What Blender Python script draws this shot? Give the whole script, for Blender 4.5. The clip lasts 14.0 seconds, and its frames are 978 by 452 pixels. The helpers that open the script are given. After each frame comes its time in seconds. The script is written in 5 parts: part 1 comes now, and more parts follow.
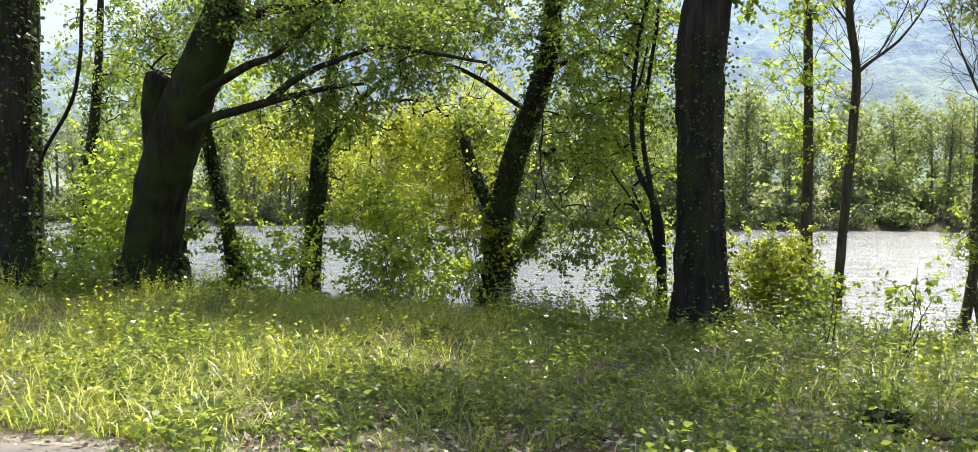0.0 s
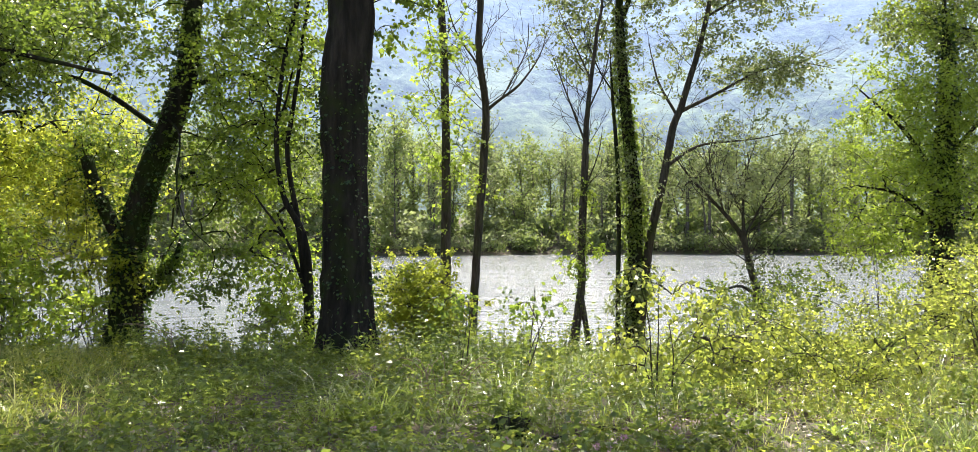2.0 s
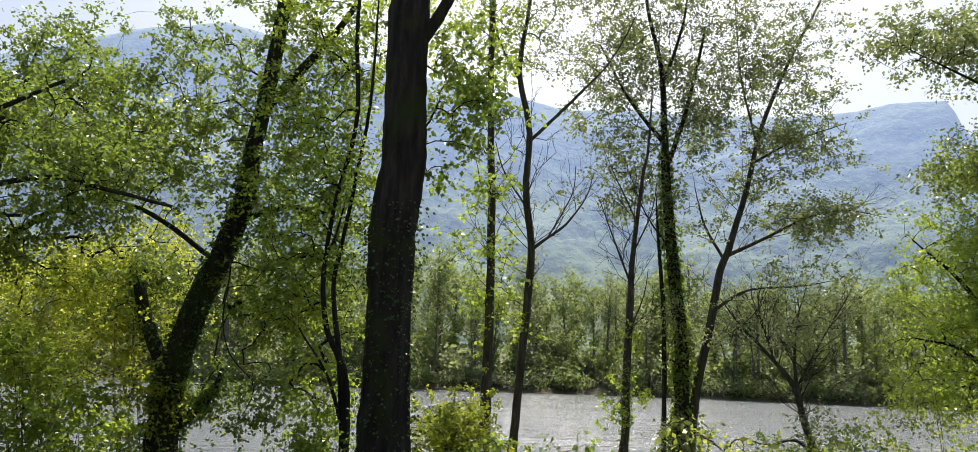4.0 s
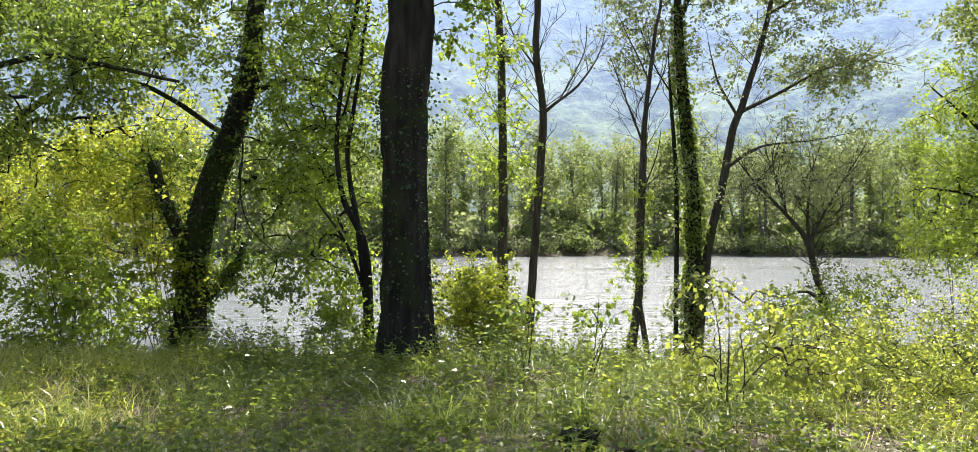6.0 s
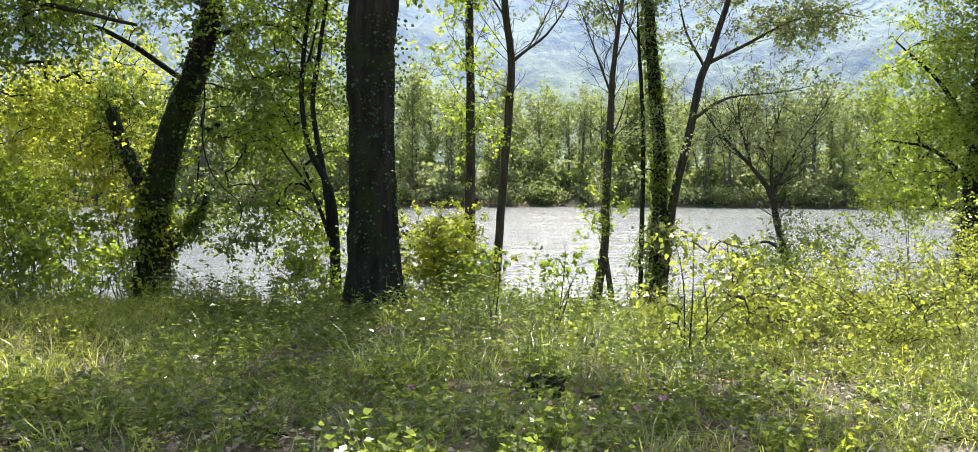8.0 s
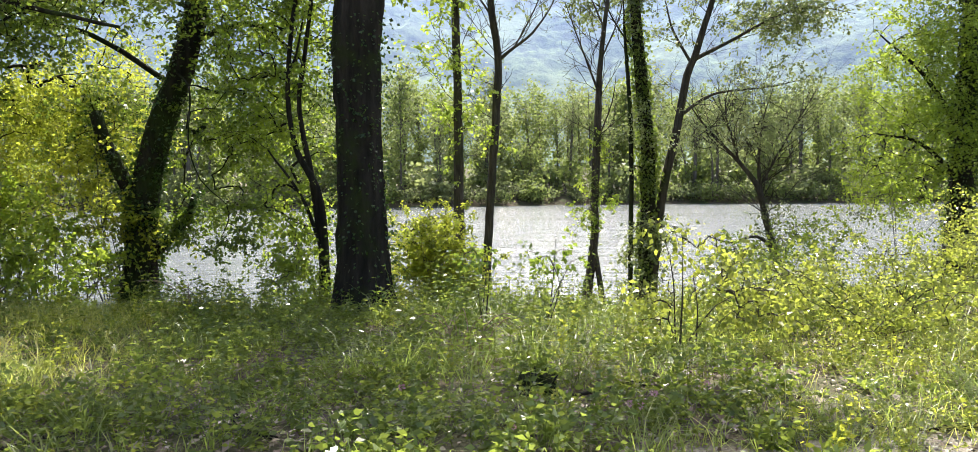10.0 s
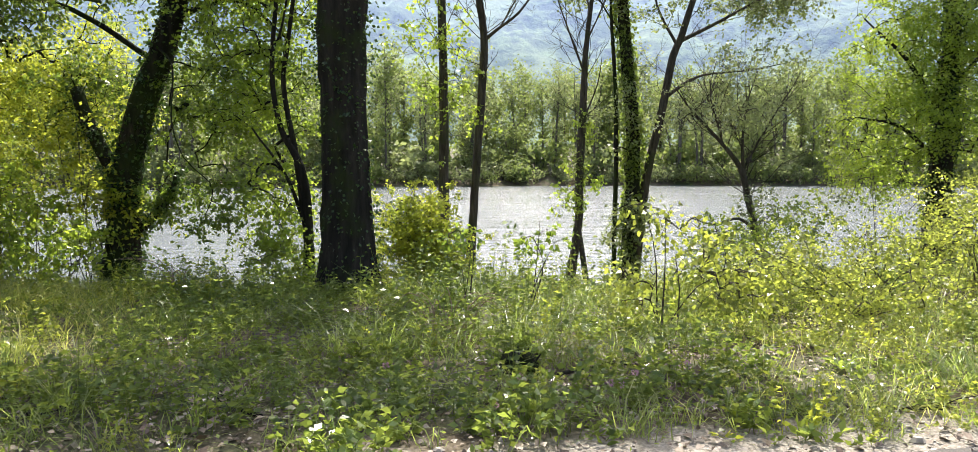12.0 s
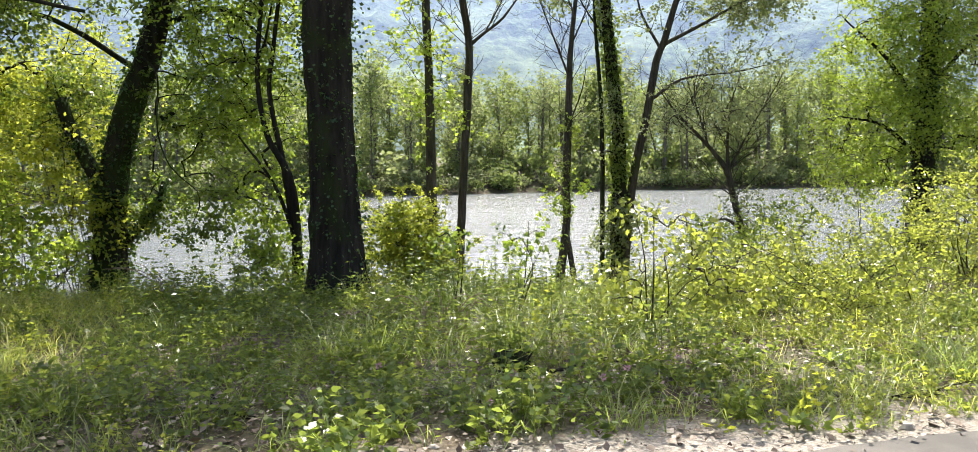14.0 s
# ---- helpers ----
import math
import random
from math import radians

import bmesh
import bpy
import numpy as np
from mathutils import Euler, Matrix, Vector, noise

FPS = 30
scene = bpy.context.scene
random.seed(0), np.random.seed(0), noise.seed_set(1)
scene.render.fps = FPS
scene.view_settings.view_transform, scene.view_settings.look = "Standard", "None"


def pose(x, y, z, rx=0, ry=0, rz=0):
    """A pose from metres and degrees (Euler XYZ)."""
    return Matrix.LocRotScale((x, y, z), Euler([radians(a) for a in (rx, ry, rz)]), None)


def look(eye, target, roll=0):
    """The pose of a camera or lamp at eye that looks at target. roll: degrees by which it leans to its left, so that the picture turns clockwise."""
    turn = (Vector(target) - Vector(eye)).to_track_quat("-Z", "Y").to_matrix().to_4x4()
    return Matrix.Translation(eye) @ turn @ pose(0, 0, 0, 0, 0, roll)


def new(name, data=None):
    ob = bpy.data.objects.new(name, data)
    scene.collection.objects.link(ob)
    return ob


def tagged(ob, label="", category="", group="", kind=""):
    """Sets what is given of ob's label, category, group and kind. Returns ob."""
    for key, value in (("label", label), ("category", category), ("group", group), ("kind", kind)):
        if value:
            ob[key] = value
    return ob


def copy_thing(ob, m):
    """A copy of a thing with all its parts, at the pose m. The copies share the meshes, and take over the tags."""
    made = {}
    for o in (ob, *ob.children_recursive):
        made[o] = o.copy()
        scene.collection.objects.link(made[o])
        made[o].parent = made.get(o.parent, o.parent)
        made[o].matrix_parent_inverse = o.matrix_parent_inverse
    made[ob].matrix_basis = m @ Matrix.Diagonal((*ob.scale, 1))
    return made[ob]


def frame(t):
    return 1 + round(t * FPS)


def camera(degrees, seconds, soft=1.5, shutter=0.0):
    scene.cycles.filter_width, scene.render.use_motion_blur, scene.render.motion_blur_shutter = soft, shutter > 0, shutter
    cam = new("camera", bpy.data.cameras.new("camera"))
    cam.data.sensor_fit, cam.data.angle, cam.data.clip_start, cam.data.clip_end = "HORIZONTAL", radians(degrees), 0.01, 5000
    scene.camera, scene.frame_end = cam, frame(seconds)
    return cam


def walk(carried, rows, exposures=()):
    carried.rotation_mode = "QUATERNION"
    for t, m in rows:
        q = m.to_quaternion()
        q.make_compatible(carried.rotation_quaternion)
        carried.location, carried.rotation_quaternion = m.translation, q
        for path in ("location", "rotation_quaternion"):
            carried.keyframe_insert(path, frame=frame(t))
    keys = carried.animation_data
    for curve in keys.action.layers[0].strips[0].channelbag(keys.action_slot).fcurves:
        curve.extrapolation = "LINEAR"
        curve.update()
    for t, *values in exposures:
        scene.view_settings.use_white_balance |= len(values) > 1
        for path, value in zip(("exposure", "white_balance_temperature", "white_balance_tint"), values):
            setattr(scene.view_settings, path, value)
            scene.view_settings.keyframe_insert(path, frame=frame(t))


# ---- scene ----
cam = camera(63.3, 14.0, soft=0.55)
PATH = [
    (0, (0.025, -0.163, 1.592), (-0.864, 1.626, 1.524), 0.0),
    (0.5, (0.033, -0.138, 1.587), (-0.693, 1.725, 1.531), 0.1),
    (1, (0.044, -0.08, 1.581), (-0.431, 1.862, 1.541), 0.3),
    (1.5, (0.072, -0.059, 1.562), (-0.144, 1.929, 1.538), 0.5),
    (2, (0.101, -0.059, 1.571), (0.039, 1.94, 1.572), -0.1),
    (2.5, (0.097, -0.035, 1.587), (0.221, 1.96, 1.65), -0.3),
    (3, (0.096, -0.017, 1.633), (0.275, 1.954, 1.919), -0.0),
    (3.5, (0.097, -0.015, 1.65), (0.213, 1.956, 1.973), 0.7),
    (4, (0.082, -0.019, 1.648), (-0.092, 1.945, 1.983), 2.1),
    (4.2, (0.079, 0.02, 1.646), (-0.207, 1.971, 1.98), 1.2),
    (6.3, (-0.056, 0.043, 1.615), (-0.224, 2.036, 1.59), -0.2),
    (6.5, (-0.059, 0.055, 1.609), (-0.217, 2.048, 1.58), -0.2),
    (7, (-0.064, 0.065, 1.603), (-0.195, 2.06, 1.544), 0.5),
    (7.5, (-0.056, 0.04, 1.613), (-0.168, 2.034, 1.497), 0.4),
    (9.8, (-0.062, 0.062, 1.606), (-0.145, 2.056, 1.48), -0.3),
    (10, (-0.052, 0.063, 1.601), (-0.129, 2.057, 1.478), -0.6),
    (10.5, (-0.046, 0.061, 1.601), (-0.106, 2.055, 1.465), -0.4),
    (11, (-0.052, 0.038, 1.599), (-0.097, 2.033, 1.452), -0.3),
    (11.5, (-0.05, 0.042, 1.595), (-0.092, 2.035, 1.434), -0.2),
    (12, (-0.048, 0.033, 1.604), (-0.087, 2.025, 1.431), -0.1),
    (12.5, (-0.046, 0.028, 1.603), (-0.087, 2.02, 1.426), -0.2),
    (13, (-0.037, -0.006, 1.572), (-0.078, 1.985, 1.393), -0.3),
    (13.5, (-0.036, 0.061, 1.561), (-0.056, 2.054, 1.397), -0.7),
    (14, (-0.066, 0.004, 1.54), (-0.073, 1.998, 1.387), -1.1),
]
EXPOSURES = [(0, 1.02), (2.0, 1.0), (2.4, 0.88), (3.0, 0.38), (3.5, 0.27), (4.2, 0.28), (5.4, 0.72), (6.3, 1.0), (14.0, 0.98)]
walk(cam, [(t, look(eye, target, roll)) for t, eye, target, roll in PATH], EXPOSURES)

# ---- world, sun, exposure ----
SUN_AZ, SUN_EL = radians(2), radians(60)
world = bpy.data.worlds.new("sky")
scene.world = world
world.use_nodes = True
sky_nodes = world.node_tree
sky = sky_nodes.nodes.new("ShaderNodeTexSky")
sky.sky_type, sky.sun_disc = "NISHITA", False
sky.sun_elevation, sky.sun_rotation = SUN_EL, SUN_AZ
sky.dust_density, sky.air_density, sky.ozone_density = 5.0, 1.0, 1.0
sky_nodes.nodes["Background"].inputs["Strength"].default_value = 0.145
sky_nodes.links.new(sky.outputs["Color"], sky_nodes.nodes["Background"].inputs["Color"])
sun_data = bpy.data.lights.new("sun", "SUN")
sun_data.energy, sun_data.angle, sun_data.color = 5.0, radians(0.5), (1.0, 0.94, 0.82)
sun = new("sun", sun_data)
sun_from = Vector((math.sin(SUN_AZ) * math.cos(SUN_EL), math.cos(SUN_AZ) * math.cos(SUN_EL), math.sin(SUN_EL)))
sun.matrix_world = look(sun_from * 60, (0, 0, 0))

# ---- materials ----


def mat_start(name):
    m = bpy.data.materials.new(name)
    m.use_nodes = True
    nt = m.node_tree
    return m, nt, nt.nodes["Principled BSDF"], nt.nodes["Material Output"]


def node(nt, kind, **inputs):
    n = nt.nodes.new(kind)
    for key, value in inputs.items():
        n.inputs[key.replace("_", " ")].default_value = value
    return n


def ramp(nt, source, stops):
    r = nt.nodes.new("ShaderNodeValToRGB")
    while len(r.color_ramp.elements) < len(stops):
        r.color_ramp.elements.new(0.5)
    for e, (at, col) in zip(r.color_ramp.elements, stops):
        e.position, e.color = at, (*col, 1)
    nt.links.new(source, r.inputs["Fac"])
    return r.outputs["Color"]


def noise_tex(nt, scale, detail=6, rough=0.6, stretch=(1, 1, 1)):
    co = nt.nodes.new("ShaderNodeTexCoord")
    mp = nt.nodes.new("ShaderNodeMapping")
    mp.inputs["Scale"].default_value = stretch
    nt.links.new(co.outputs["Object"], mp.inputs["Vector"])
    n = node(nt, "ShaderNodeTexNoise", Scale=scale, Detail=detail, Roughness=rough)
    nt.links.new(mp.outputs["Vector"], n.inputs["Vector"])
    return n.outputs["Fac"]


def mix_col(nt, fac, a, b, how="MIX"):
    m = nt.nodes.new("ShaderNodeMix")
    m.data_type, m.blend_type = "RGBA", how
    for sock, v in ((m.inputs["Factor"], fac), (m.inputs["A"], a), (m.inputs["B"], b)):
        if isinstance(v, (int, float)):
            sock.default_value = v
        elif isinstance(v, tuple):
            sock.default_value = (*v, 1)
        else:
            nt.links.new(v, sock)
    return m.outputs["Result"]


def bump(nt, height, strength, distance, target):
    b = node(nt, "ShaderNodeBump", Strength=strength, Distance=distance)
    nt.links.new(height, b.inputs["Height"])
    nt.links.new(b.outputs["Normal"], target.inputs["Normal"])


def leaf_mat(name, dark, light, yellow, through_col, share=0.45, rough=0.42):
    """Thin leaf: reflects its own green, lets yellow-green light through; each leaf differs."""
    m, nt, bsdf, out = mat_start(name)
    geo = nt.nodes.new("ShaderNodeNewGeometry")
    per_leaf = ramp(nt, geo.outputs["Random Per Island"], [(0.0, dark), (0.55, light), (1.0, yellow)])
    patches = noise_tex(nt, 0.9, 3)
    shade = ramp(nt, patches, [(0.3, (0.75, 0.8, 0.75)), (0.7, (1.15, 1.1, 0.95))])
    col = mix_col(nt, 1.0, per_leaf, shade, "MULTIPLY")
    nt.links.new(col, bsdf.inputs["Base Color"])
    bsdf.inputs["Roughness"].default_value = rough
    bsdf.inputs["Specular IOR Level"].default_value = 0.5
    tl = nt.nodes.new("ShaderNodeBsdfTranslucent")
    tcol = mix_col(nt, 1.0, mix_col(nt, 0.68, per_leaf, through_col), shade, "MULTIPLY")
    nt.links.new(tcol, tl.inputs["Color"])
    mix = node(nt, "ShaderNodeMixShader", Fac=share)
    nt.links.new(bsdf.outputs["BSDF"], mix.inputs[1])
    nt.links.new(tl.outputs["BSDF"], mix.inputs[2])
    nt.links.new(mix.outputs["Shader"], out.inputs["Surface"])
    return m


LEAF_GREEN = leaf_mat("leaf_green", (0.032, 0.068, 0.02), (0.075, 0.135, 0.032), (0.16, 0.22, 0.055), (0.54, 0.72, 0.09), 0.45, 0.3)
LEAF_YELLOW = leaf_mat("leaf_yellow_green", (0.05, 0.1, 0.028), (0.12, 0.19, 0.045), (0.24, 0.31, 0.07), (0.68, 0.86, 0.1), 0.56, 0.28)
LEAF_WILLOW = leaf_mat("leaf_willow", (0.05, 0.09, 0.025), (0.13, 0.19, 0.04), (0.29, 0.34, 0.07), (0.84, 0.9, 0.11), 0.6, 0.34)
LEAF_ALDER = leaf_mat("leaf_alder", (0.02, 0.046, 0.016), (0.052, 0.1, 0.028), (0.12, 0.17, 0.045), (0.5, 0.67, 0.09), 0.42, 0.3)
LEAF_IVY_PALE = leaf_mat("leaf_ivy_pale", (0.045, 0.085, 0.028), (0.09, 0.15, 0.042), (0.19, 0.25, 0.065), (0.5, 0.64, 0.1), 0.48, 0.33)
LEAF_DARK = leaf_mat("leaf_ivy", (0.015, 0.04, 0.012), (0.03, 0.07, 0.018), (0.07, 0.12, 0.025), (0.15, 0.26, 0.03), 0.3, 0.35)
LEAF_OLIVE = leaf_mat("leaf_poplar", (0.05, 0.075, 0.036), (0.1, 0.135, 0.062), (0.2, 0.235, 0.11), (0.5, 0.6, 0.2), 0.42, 0.28)
# LEAF_FAR is paled in its base colour in place of distance haze.
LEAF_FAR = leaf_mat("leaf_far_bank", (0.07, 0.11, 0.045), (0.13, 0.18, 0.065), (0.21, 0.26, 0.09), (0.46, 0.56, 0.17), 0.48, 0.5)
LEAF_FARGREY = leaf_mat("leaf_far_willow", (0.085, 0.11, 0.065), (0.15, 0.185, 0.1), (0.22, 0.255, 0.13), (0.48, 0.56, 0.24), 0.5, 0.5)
LEAF_SUN = leaf_mat("leaf_sunny_bank", (0.055, 0.075, 0.028), (0.14, 0.165, 0.05), (0.27, 0.3, 0.1), (0.7, 0.79, 0.12), 0.5, 0.3)
GRASS = leaf_mat("grass_blade", (0.03, 0.058, 0.022), (0.085, 0.135, 0.042), (0.21, 0.27, 0.08), (0.6, 0.75, 0.14), 0.5, 0.33)
# Straw-pale colour that also stands in for sunlight on the blades.
LIT_STRAW = leaf_mat("pale_grass", (0.16, 0.2, 0.065), (0.32, 0.35, 0.13), (0.56, 0.55, 0.24), (0.92, 0.95, 0.2), 0.56, 0.28)
HERB = leaf_mat("herb_leaf", (0.014, 0.034, 0.014), (0.048, 0.092, 0.034), (0.19, 0.25, 0.08), (0.6, 0.74, 0.13), 0.44, 0.25)


def bark_mat(name, low, mid, high, moss=(0.06, 0.08, 0.02), moss_at=0.62, scale=9):
    m, nt, bsdf, _ = mat_start(name)
    ridges = noise_tex(nt, scale, 9, 0.65, (1, 1, 0.16))
    blots = noise_tex(nt, 1.7, 5, 0.6)
    col = ramp(nt, ridges, [(0.32, low), (0.52, mid), (0.72, high)])
    green = ramp(nt, blots, [(moss_at - 0.06, (0, 0, 0)), (moss_at + 0.1, (1, 1, 1))])
    nt.links.new(mix_col(nt, green, col, moss), bsdf.inputs["Base Color"])
    bsdf.inputs["Roughness"].default_value = 0.9
    bsdf.inputs["Specular IOR Level"].default_value = 0.15
    bump(nt, ridges, 1.0, 0.05, bsdf)
    return m


BARK = bark_mat("bark_poplar", (0.011, 0.01, 0.009), (0.028, 0.026, 0.022), (0.06, 0.053, 0.044), (0.03, 0.042, 0.014), 0.56)
BARK_MOSSY = bark_mat("bark_mossy", (0.008, 0.008, 0.006), (0.024, 0.022, 0.017), (0.055, 0.049, 0.037), (0.03, 0.045, 0.012), 0.5)
BARK_THIN = bark_mat("bark_young", (0.035, 0.031, 0.025), (0.078, 0.069, 0.056), (0.14, 0.125, 0.1), (0.06, 0.07, 0.03), 0.6, 16)
BARK_PALE = bark_mat("bark_far", (0.07, 0.062, 0.05), (0.13, 0.118, 0.1), (0.2, 0.185, 0.16), (0.1, 0.11, 0.06), 0.6, 6)
DRY = bark_mat("dry_stem", (0.16, 0.12, 0.075), (0.27, 0.21, 0.14), (0.4, 0.33, 0.23), (0.2, 0.17, 0.1), 0.8, 20)


def litter_mat():
    m, nt, bsdf, _ = mat_start("dead_leaf")
    geo = nt.nodes.new("ShaderNodeNewGeometry")
    col = ramp(nt, geo.outputs["Random Per Island"], [(0.0, (0.06, 0.042, 0.032)), (0.5, (0.15, 0.11, 0.082)), (0.82, (0.3, 0.245, 0.2)), (1.0, (0.52, 0.47, 0.42))])
    spots = ramp(nt, noise_tex(nt, 60, 4), [(0.3, (0.7, 0.66, 0.6)), (0.65, (1.1, 1.1, 1.1))])
    nt.links.new(mix_col(nt, 1.0, col, spots, "MULTIPLY"), bsdf.inputs["Base Color"])
    bsdf.inputs["Roughness"].default_value = 0.6
    return m


LITTER = litter_mat()


def ground_mat():
    """Humus and leaf mould on the bank, pale dust and grit along the road."""
    m, nt, bsdf, _ = mat_start("bank_soil")
    big, fine = noise_tex(nt, 0.7, 6), noise_tex(nt, 22, 8, 0.7)
    soil = ramp(nt, fine, [(0.3, (0.045, 0.035, 0.022)), (0.55, (0.11, 0.085, 0.055)), (0.75, (0.22, 0.18, 0.13))])
    mossy = mix_col(nt, ramp(nt, big, [(0.45, (0, 0, 0)), (0.65, (1, 1, 1))]), soil, (0.06, 0.085, 0.025))
    grit = ramp(nt, noise_tex(nt, 45, 8, 0.75), [(0.34, (0.1, 0.085, 0.068)), (0.5, (0.3, 0.27, 0.235)), (0.7, (0.52, 0.48, 0.425))])
    co = nt.nodes.new("ShaderNodeTexCoord")
    sep = nt.nodes.new("ShaderNodeSeparateXYZ")
    nt.links.new(co.outputs["Object"], sep.inputs["Vector"])
    wob = node(nt, "ShaderNodeMath")
    wob.operation = "MULTIPLY_ADD"
    nt.links.new(noise_tex(nt, 1.6, 7, 0.7), wob.inputs[0])
    wob.inputs[1].default_value = 1.7
    run = node(nt, "ShaderNodeMath")
    run.operation = "MULTIPLY_ADD"
    nt.links.new(sep.outputs["X"], run.inputs[0])
    run.inputs[1].default_value = -0.22
    nt.links.new(sep.outputs["Y"], run.inputs[2])
    nt.links.new(run.outputs[0], wob.inputs[2])
    edge = node(nt, "ShaderNodeMapRange")
    nt.links.new(wob.outputs[0], edge.inputs["Value"])
    for key, v in (("From Min", 5.1), ("From Max", 5.45), ("To Min", 0.0), ("To Max", 1.0)):
        edge.inputs[key].default_value = v
    # Dark soil behind the road keeps the added rear slope from bouncing light.
    rear = node(nt, "ShaderNodeMapRange")
    nt.links.new(wob.outputs[0], rear.inputs["Value"])
    for key, v in (("From Min", -4.6), ("From Max", -4.0), ("To Min", 1.0), ("To Max", 0.0)):
        rear.inputs[key].default_value = v
    verge = mix_col(nt, rear.outputs["Result"], grit, mossy)
    nt.links.new(mix_col(nt, edge.outputs["Result"], verge, mossy), bsdf.inputs["Base Color"])
    bsdf.inputs["Roughness"].default_value = 0.95
    bump(nt, fine, 0.8, 0.03, bsdf)
    return m


def asphalt_mat():
    m, nt, bsdf, _ = mat_start("asphalt")
    grains, dust = noise_tex(nt, 160, 4, 0.7), noise_tex(nt, 1.3, 7, 0.65)
    col = ramp(nt, grains, [(0.3, (0.04, 0.038, 0.037)), (0.6, (0.085, 0.08, 0.076)), (0.8, (0.19, 0.18, 0.165))])
    pale = ramp(nt, dust, [(0.38, (0.05, 0.05, 0.05)), (0.8, (0.45, 0.45, 0.45))])
    nt.links.new(mix_col(nt, pale, col, (0.36, 0.33, 0.29)), bsdf.inputs["Base Color"])
    bsdf.inputs["Roughness"].default_value = 0.85
    bump(nt, grains, 0.6, 0.006, bsdf)
    return m


def water_mat():
    m, nt, bsdf, _ = mat_start("silty_water")
    broad = noise_tex(nt, 0.035, 6, 0.6, (0.5, 1.6, 1))
    col = ramp(nt, broad, [(0.35, (0.133, 0.147, 0.156)), (0.65, (0.185, 0.2, 0.208))])
    nt.links.new(col, bsdf.inputs["Base Color"])
    bsdf.inputs["Roughness"].default_value = 0.16
    bsdf.inputs["IOR"].default_value = 1.33
    waves = noise_tex(nt, 1.1, 5, 0.6, (0.5, 1.4, 1))
    swell = noise_tex(nt, 0.16, 4, 0.6, (0.3, 1.3, 1))
    both = node(nt, "ShaderNodeMath")
    both.operation = "MULTIPLY_ADD"
    nt.links.new(swell, both.inputs[0])
    both.inputs[1].default_value = 2.2
    nt.links.new(waves, both.inputs[2])
    bump(nt, both.outputs[0], 1.0, 0.3, bsdf)
    return m


def mountain_mat():
    """Far wooded slope; rising blue haze is painted in as emission and duller colour."""
    m, nt, bsdf, out = mat_start("far_forest")
    tufts, belts, folds = noise_tex(nt, 0.06, 5, 0.62), noise_tex(nt, 0.0055, 5, 0.6, (1, 1, 1.3)), noise_tex(nt, 0.016, 4, 0.6)
    wood = ramp(nt, tufts, [(0.36, (0.02, 0.035, 0.016)), (0.5, (0.075, 0.115, 0.04)), (0.66, (0.19, 0.255, 0.085))])
    wood = mix_col(nt, 0.8, wood, ramp(nt, folds, [(0.35, (0.55, 0.6, 0.6)), (0.65, (1.2, 1.2, 1.1))]), "MULTIPLY")
    clear = ramp(nt, belts, [(0.5, (0, 0, 0)), (0.66, (0.75, 0.75, 0.75))])
    slope = mix_col(nt, clear, wood, (0.24, 0.3, 0.11))
    bsdf.inputs["Roughness"].default_value = 1.0
    co = nt.nodes.new("ShaderNodeTexCoord")
    sep = nt.nodes.new("ShaderNodeSeparateXYZ")
    nt.links.new(co.outputs["Object"], sep.inputs["Vector"])
    # Haze amount by height: feeds a blue glow and dulls the base colour.
    painted_haze = node(nt, "ShaderNodeMapRange")
    nt.links.new(sep.outputs["Z"], painted_haze.inputs["Value"])
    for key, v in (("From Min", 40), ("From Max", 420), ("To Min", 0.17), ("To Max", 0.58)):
        painted_haze.inputs[key].default_value = v
    nt.links.new(mix_col(nt, painted_haze.outputs["Result"], slope, (0.05, 0.065, 0.08)), bsdf.inputs["Base Color"])
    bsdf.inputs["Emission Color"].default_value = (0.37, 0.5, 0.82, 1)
    nt.links.new(painted_haze.outputs["Result"], bsdf.inputs["Emission Strength"])
    bump(nt, tufts, 1.0, 5.0, bsdf)
    return m


def petal_mat(name, col):
    m, nt, bsdf, _ = mat_start(name)
    c = ramp(nt, noise_tex(nt, 70, 3), [(0.3, tuple(v * 0.75 for v in col)), (0.7, col)])
    nt.links.new(c, bsdf.inputs["Base Color"])
    bsdf.inputs["Roughness"].default_value = 0.6
    return m


PINK = petal_mat("clover_pink", (0.62, 0.36, 0.45))
WHITE = petal_mat("petal_white", (0.8, 0.78, 0.74))

# ---- mesh helpers ----


def mesh_from(name, verts, faces, material, smooth=True):
    """A mesh of faces that all have the same number of corners."""
    verts, faces = np.asarray(verts, np.float32), np.asarray(faces, np.int32)
    me = bpy.data.meshes.new(name)
    n, k = faces.shape
    me.vertices.add(len(verts))
    me.vertices.foreach_set("co", verts.ravel())
    me.loops.add(n * k)
    me.loops.foreach_set("vertex_index", faces.ravel())
    me.polygons.add(n)
    me.polygons.foreach_set("loop_start", np.arange(0, n * k, k, dtype=np.int32))
    me.polygons.foreach_set("use_smooth", np.full(n, smooth))
    me.update(calc_edges=True)
    me.materials.append(material)
    return me


def piece(name, verts, faces, material, parent=None, label="", smooth=True, kind=""):
    ob = new(name, mesh_from(name, verts, faces, material, smooth))
    ob.parent = parent
    return tagged(ob, label, kind=kind)


